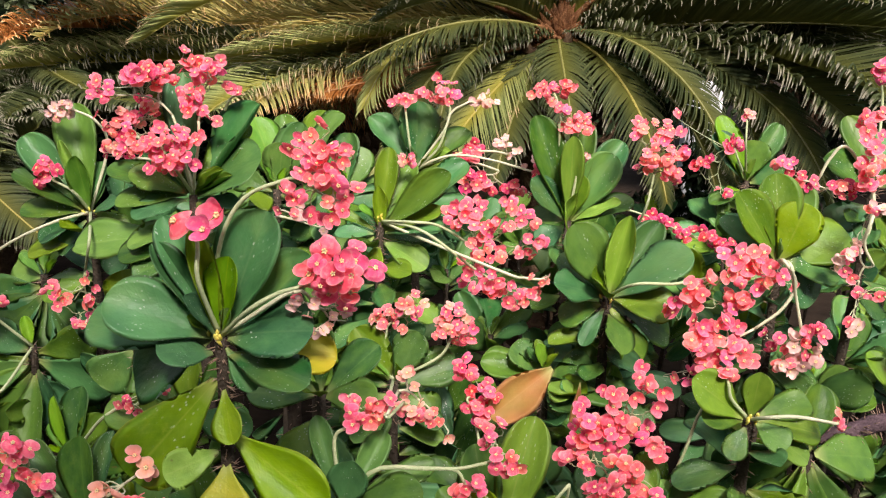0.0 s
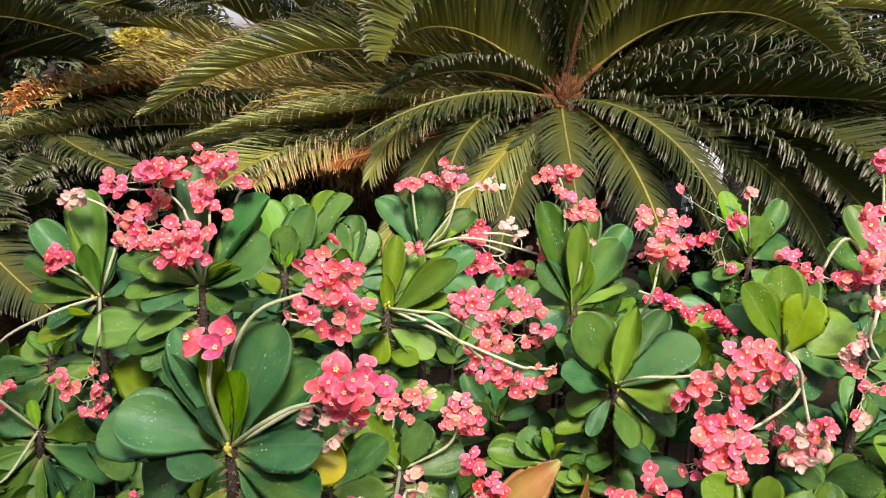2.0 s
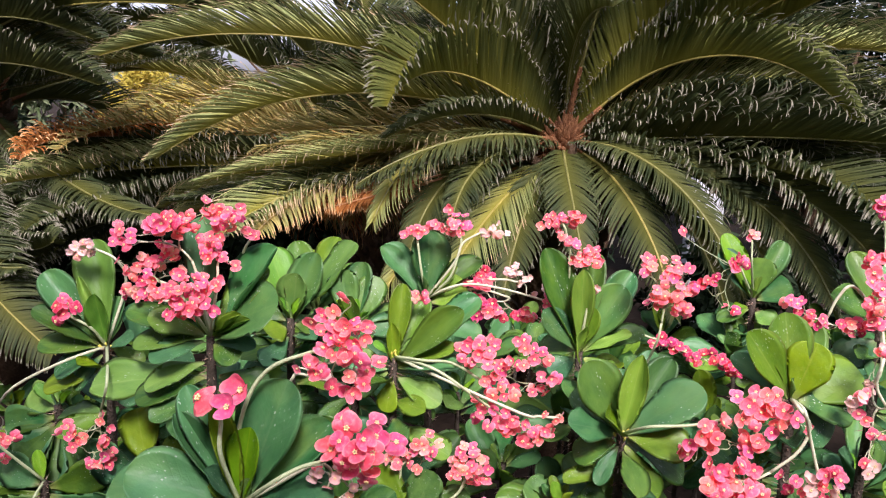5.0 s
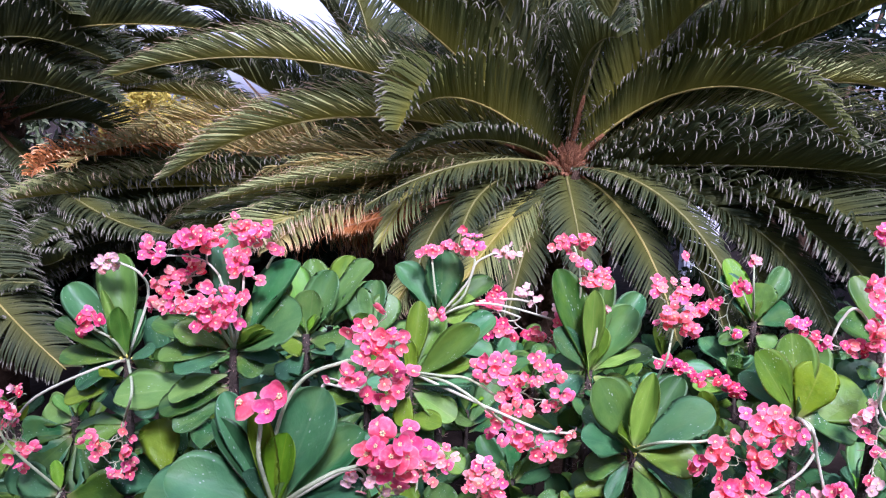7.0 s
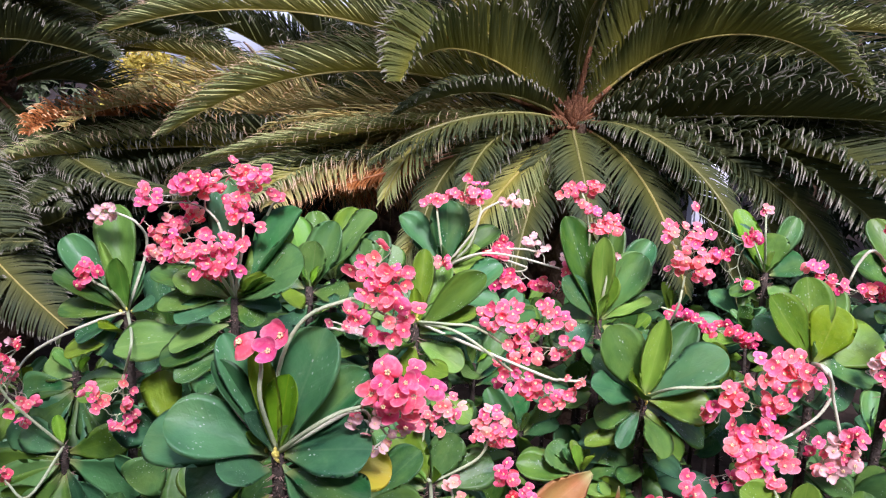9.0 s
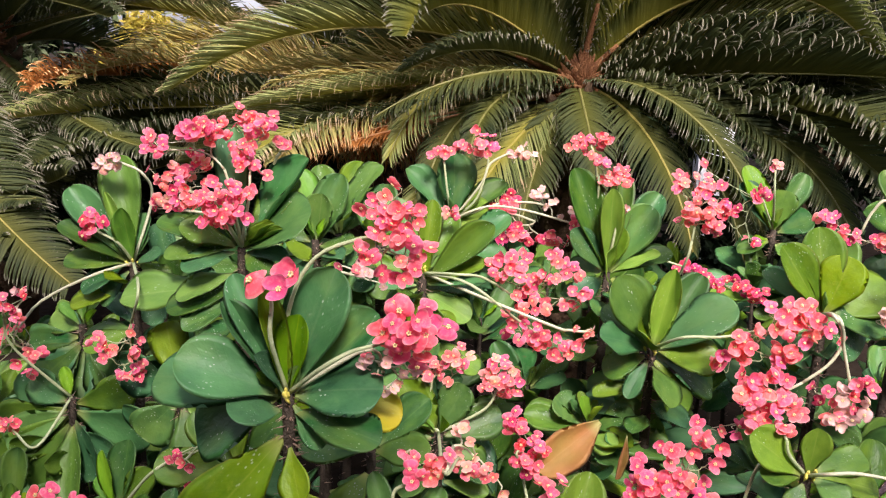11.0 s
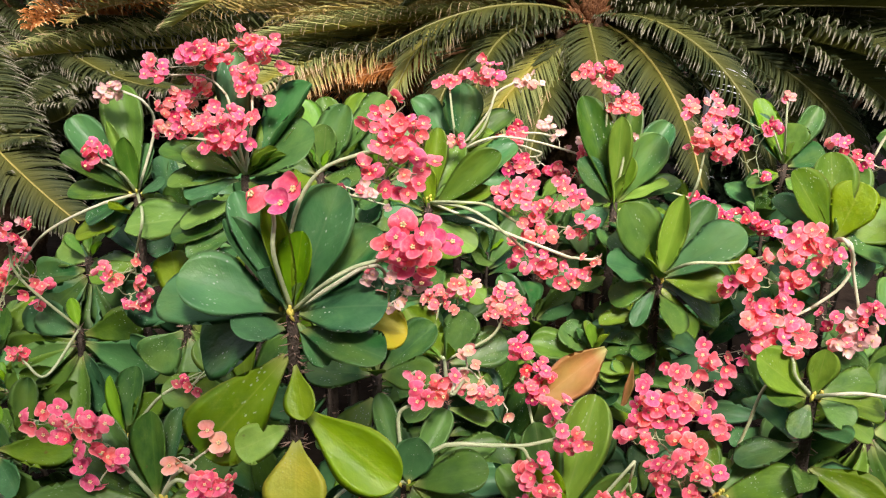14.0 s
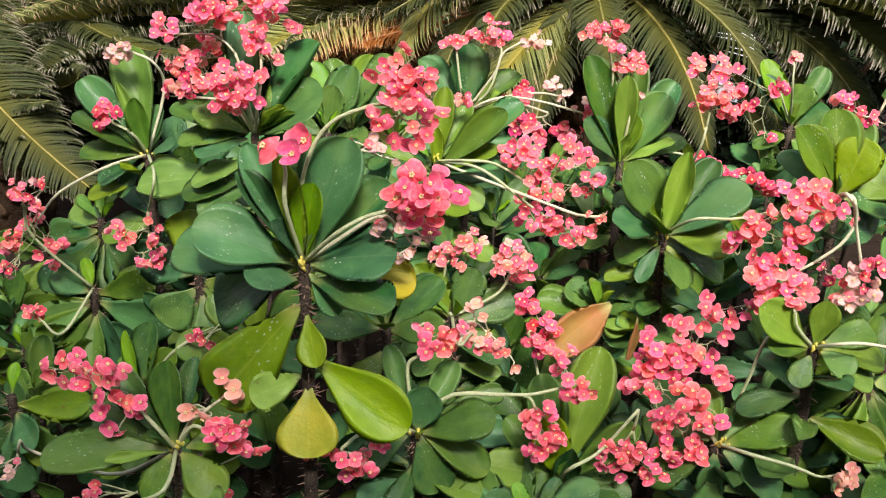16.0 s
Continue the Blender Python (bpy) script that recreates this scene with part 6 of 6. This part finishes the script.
frond(palm_left, (0, 0, 1.4), -83.1, -16.6, 2, 13, 63.8, 0, vee=8, leaflet=29, sweep=22, curl=0.12, rib=1, roll=32)
frond(palm_left, (0, 0, 1.4), -72.6, -38.5, 1.73, -50.4, 36.5, 0, vee=10, leaflet=22, curl=0.6)

palm_back = sago_palm((-0.55, 4.3, 0), 1.05, "dark sago palm standing further back")
frond(palm_back, (0, 0, 1.05), -182.1, 48.4, 1.55, 46.2, 28.7, 0, vee=45, curl=0.5)
frond(palm_back, (0, 0, 1.05), -173.0, 34.8, 1.66, 40.4, 16.0, 1, vee=45, curl=0.5)
frond(palm_back, (0, 0, 1.05), -163.2, 3.4, 1.93, 5.7, 58.2, 1, vee=58, curl=0.6)
frond(palm_back, (0, 0, 1.05), -193.3, 11.4, 2.3, 18.8, 132.4, 3, vee=50, ragged=0.45, leaflet=20)
frond(palm_back, (0, 0, 1.05), -181.4, 20.4, 1.84, 37.4, 94.8, 2, vee=45, ragged=0.45, leaflet=20)
frond(palm_back, (0, 0, 1.05), -149.3, 66.8, 2.1, 96.5, -80, 0)
frond(palm_back, (0, 0, 1.05), -161.9, 73.2, 1.57, 96.7, -41.8, 0, vee=50, curl=0.5)
frond(palm_back, (0, 0, 1.05), 136.3, 94.1, 1.53, 73.9, -18.9, 0)
frond(palm_back, (0, 0, 1.05), -162.9, 33.1, 1.34, 70.7, -7.9, 2, ragged=0.3)
frond(palm_back, (0, 0, 1.05), -164.3, 30.6, 1.2, 69.1, 33.3, 2, ragged=0.4)
frond(palm_back, (0, 0, 1.05), -126.5, 28.4, 0.98, 75.7, 38.4, 1, ragged=0.5, leaflet=18)
frond(palm_back, (0, 0, 1.05), -99.9, 26.3, 1.1, 72.9, 39.9, 3, ragged=0.5, vee=10)
frond(palm_back, (0, 0, 1.05), -72.6, -4.3, 1.26, -6.3, -33.4, 2, ragged=0.4, vee=5)
frond(palm_back, (0, 0, 1.05), -72, 1.5, 1.24, 9.1, -26.9, 3, ragged=0.4, vee=5)
frond(palm_back, (0, 0, 1.05), -104.3, -10.8, 1.13, -19.2, 17.4, 3, ragged=0.4, vee=5)
frond(palm_back, (0, 0, 1.05), -163.8, 39.6, 1.44, 73.1, -0.8, 2, ragged=0.2)
frond(palm_back, (0, 0, 1.05), -170.8, 0.3, 1.96, 5.1, 71.3, 0, vee=50, curl=0.6)
frond(palm_back, (0, 0, 1.05), -169.5, -4.8, 2.1, -5.2, 92.8, 0, vee=45, curl=0.6)
frond(palm_back, (0, 0, 1.05), -138, 7.2, 2.15, 15.7, -64.9, 0, vee=55, curl=0.6)
frond(palm_back, (0, 0, 1.05), -175.8, -9.7, 2.39, -13.6, 111.8, 0, vee=45, curl=0.6)
frond(palm_back, (0, 0, 1.05), -179.4, -14, 2.64, -18.6, 122.6, 0, vee=40)

# ---------------------------------------------------------------- low growth that fills the bed
fill = random.Random(21)
# the nearest rows lie below the view, added to shade the soil behind
for row_y, count, height in ((0.28, 6, 0.44), (0.46, 7, 0.48), (0.64, 8, 0.46), (0.82, 9, 0.48), (1.0, 10, 0.52), (1.2, 12, 0.55), (1.4, 13, 0.58), (1.6, 15, 0.62), (1.8, 16, 0.68), (2.0, 17, 0.74), (2.25, 18, 0.78), (2.5, 17, 0.7), (2.8, 16, 0.66)):
    wide = 0.62 * row_y + 0.4
    for k in range(count):
        height_here, gone = height, fill.random()
        x = -wide + 2 * wide * (k + fill.uniform(0.2, 0.8)) / count
        if x < -0.25 and 0.6 < row_y < 1.5:
            height_here -= 0.14
            if gone < 0.6:
                continue
        if x < -0.40 * row_y and row_y > 1.5:
            height_here = 0.3
        leaves = []
        n = fill.randint(8, 11)
        turn = fill.uniform(0, 360)
        for i in range(n):
            size = fill.uniform(9.5, 15)
            leaves.append((turn + i * 137.5, fill.uniform(-5, 50) if i < n - 3 else fill.uniform(40, 75), size, size * fill.uniform(0.42, 0.55), fill.choice((0, 0, 0, 4, 0, 2)), fill.uniform(0, 6)))
        plant((x, row_y + fill.uniform(-0.08, 0.08), height_here - 0.06 + fill.uniform(-0.07, 0.06)), leaves, (fill.uniform(-0.05, 0.05), fill.uniform(-0.05, 0.05)), 30, 3, skirt=3, facing=(0.0, -0.97, 0.12) if x < -0.05 * row_y else (0.0, -0.62, 0.72),
              label="low crown of thorns plant with dark green leaves in the bed")

# the bed goes on to both sides
for row_y, height in ((0.75, 0.45), (1.1, 0.5), (1.5, 0.55), (1.9, 0.62), (2.3, 0.7)):
    wide = 0.62 * row_y + 0.5
    while wide < 2.2:
        for side in (-1, 1):
            leaves = []
            for i in range(9):
                size = fill.uniform(9.5, 15)
                leaves.append((i * 137.5 + fill.uniform(0, 30), fill.uniform(-5, 50), size, size * 0.48, fill.choice((0, 0, 4, 2)), fill.uniform(0, 6)))
            plant((side * wide, row_y + fill.uniform(-0.1, 0.1), height - (0.25 if side < 0 and row_y > 1.6 else 0)), leaves, (fill.uniform(-0.05, 0.05), 0.0), 20, 2, skirt=2, facing=(0.0, -0.97, 0.12) if side < 0 else (0.0, -0.62, 0.72),
                  label="low crown of thorns plant with dark green leaves in the bed")
        wide += 0.25 + fill.uniform(0, 0.06)

# ---------------------------------------------------------------- background
bush("yellow_lit_shrub", (-2.6, 6.6, 1.3), (0.5, 0.4, 0.33), 4000, M_BUSH_YELLOW, "shrub behind the palms, yellow light put into its leaf colour", 0.06, 3)
bush("green_shrub", (-1.4, 8.6, 1.0), (2.8, 0.8, 1.25), 9000, M_BUSH_HAZY, "green shrub behind the palms, its colour paled for haze", 0.14, 4)
bush("green_shrub", (-4.6, 8.8, 1.0), (2.0, 0.8, 1.2), 5000, M_BUSH_HAZY, "green shrub behind the palms, its colour paled for haze", 0.14, 5)
# dark shrubs added as backing for the shaded gaps between the fronds
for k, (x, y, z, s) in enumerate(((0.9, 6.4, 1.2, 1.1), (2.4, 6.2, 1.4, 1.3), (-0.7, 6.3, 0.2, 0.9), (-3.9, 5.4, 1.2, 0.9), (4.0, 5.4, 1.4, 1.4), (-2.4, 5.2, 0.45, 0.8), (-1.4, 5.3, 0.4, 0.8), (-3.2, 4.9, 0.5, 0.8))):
    bush("dark_shrub", (x, y, z), (s, s * 0.6, z + 0.3), 9000, M_BUSH_DARK, "dense shrub behind the palms, coloured dark for the shade there", 0.11, 10 + k, 0.1)
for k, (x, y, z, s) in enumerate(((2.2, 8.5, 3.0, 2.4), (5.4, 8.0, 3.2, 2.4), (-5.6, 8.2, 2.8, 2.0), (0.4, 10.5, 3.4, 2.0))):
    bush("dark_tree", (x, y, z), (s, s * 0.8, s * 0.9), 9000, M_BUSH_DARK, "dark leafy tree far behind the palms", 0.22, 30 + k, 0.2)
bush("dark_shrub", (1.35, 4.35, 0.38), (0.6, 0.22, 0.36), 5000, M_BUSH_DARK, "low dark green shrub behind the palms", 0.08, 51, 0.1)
# stand-in for an unclear white shape glimpsed between the fronds
bm = bmesh.new()
bmesh.ops.create_cube(bm, size=1, matrix=pose(1.30, 4.8, 0.47) @ Matrix.Diagonal((0.19, 0.15, 1.02, 1)))
bmesh.ops.bevel(bm, geom=bm.edges[:], offset=0.015, segments=2, affect="EDGES")
tagged(link_mesh("garden_post", bm, (M_WALL,), smooth=False), "squat white block behind the palm fronds", "post")

# unseen walls added behind the camera to shade the bed, taller to the west
for name, x0, x1, top in (("wall_south", 0.32, 12.0, 4.9), ("wall_south_west", -12.0, 0.32, 5.85)):
    bm = bmesh.new()
    bmesh.ops.create_cube(bm, size=1, matrix=pose((x0 + x1) / 2, -3.2, top / 2 - 0.05) @ Matrix.Diagonal((x1 - x0, 0.25, top + 0.1, 1)))
    bmesh.ops.bevel(bm, geom=bm.edges[:], offset=0.02, segments=2, affect="EDGES")
    tagged(link_mesh(name, bm, (M_SHADE_WALL,), smooth=False), "plain brown wall added unseen behind the camera to shade the bed", "wall", kind="structure")

# ---------------------------------------------------------------- the rest of the palms' fronds
for owner, crown, reach, n in ((palm_main, 1.25, 1.45, 44), (palm_left, 1.3, 1.5, 34), (palm_back, 1.05, 1.5, 30)):
    for k in range(n):
        rise = 82 - 66 * (k / n) ** 0.8
        az = k * 137.5 + fill.uniform(-12, 12)
        if math.sin(radians(az)) < 0.3:
            continue
        frond(owner, (0, 0, crown), az, rise + fill.uniform(-5, 5), reach * fill.uniform(0.85, 1.08), fill.uniform(40, 70), fill.uniform(-18, 18),
              0, vee=fill.uniform(50, 60), curl=fill.uniform(0.45, 0.9))
# more fronds of palm_left, added high out of view to shade the left side
for k in range(6):
    frond(palm_left, (0, 0, 1.4), -120 + 20 * k + fill.uniform(-4, 4), fill.uniform(70, 82), fill.uniform(1.7, 2.1), fill.uniform(45, 70), fill.uniform(-10, 10), 0, vee=30)
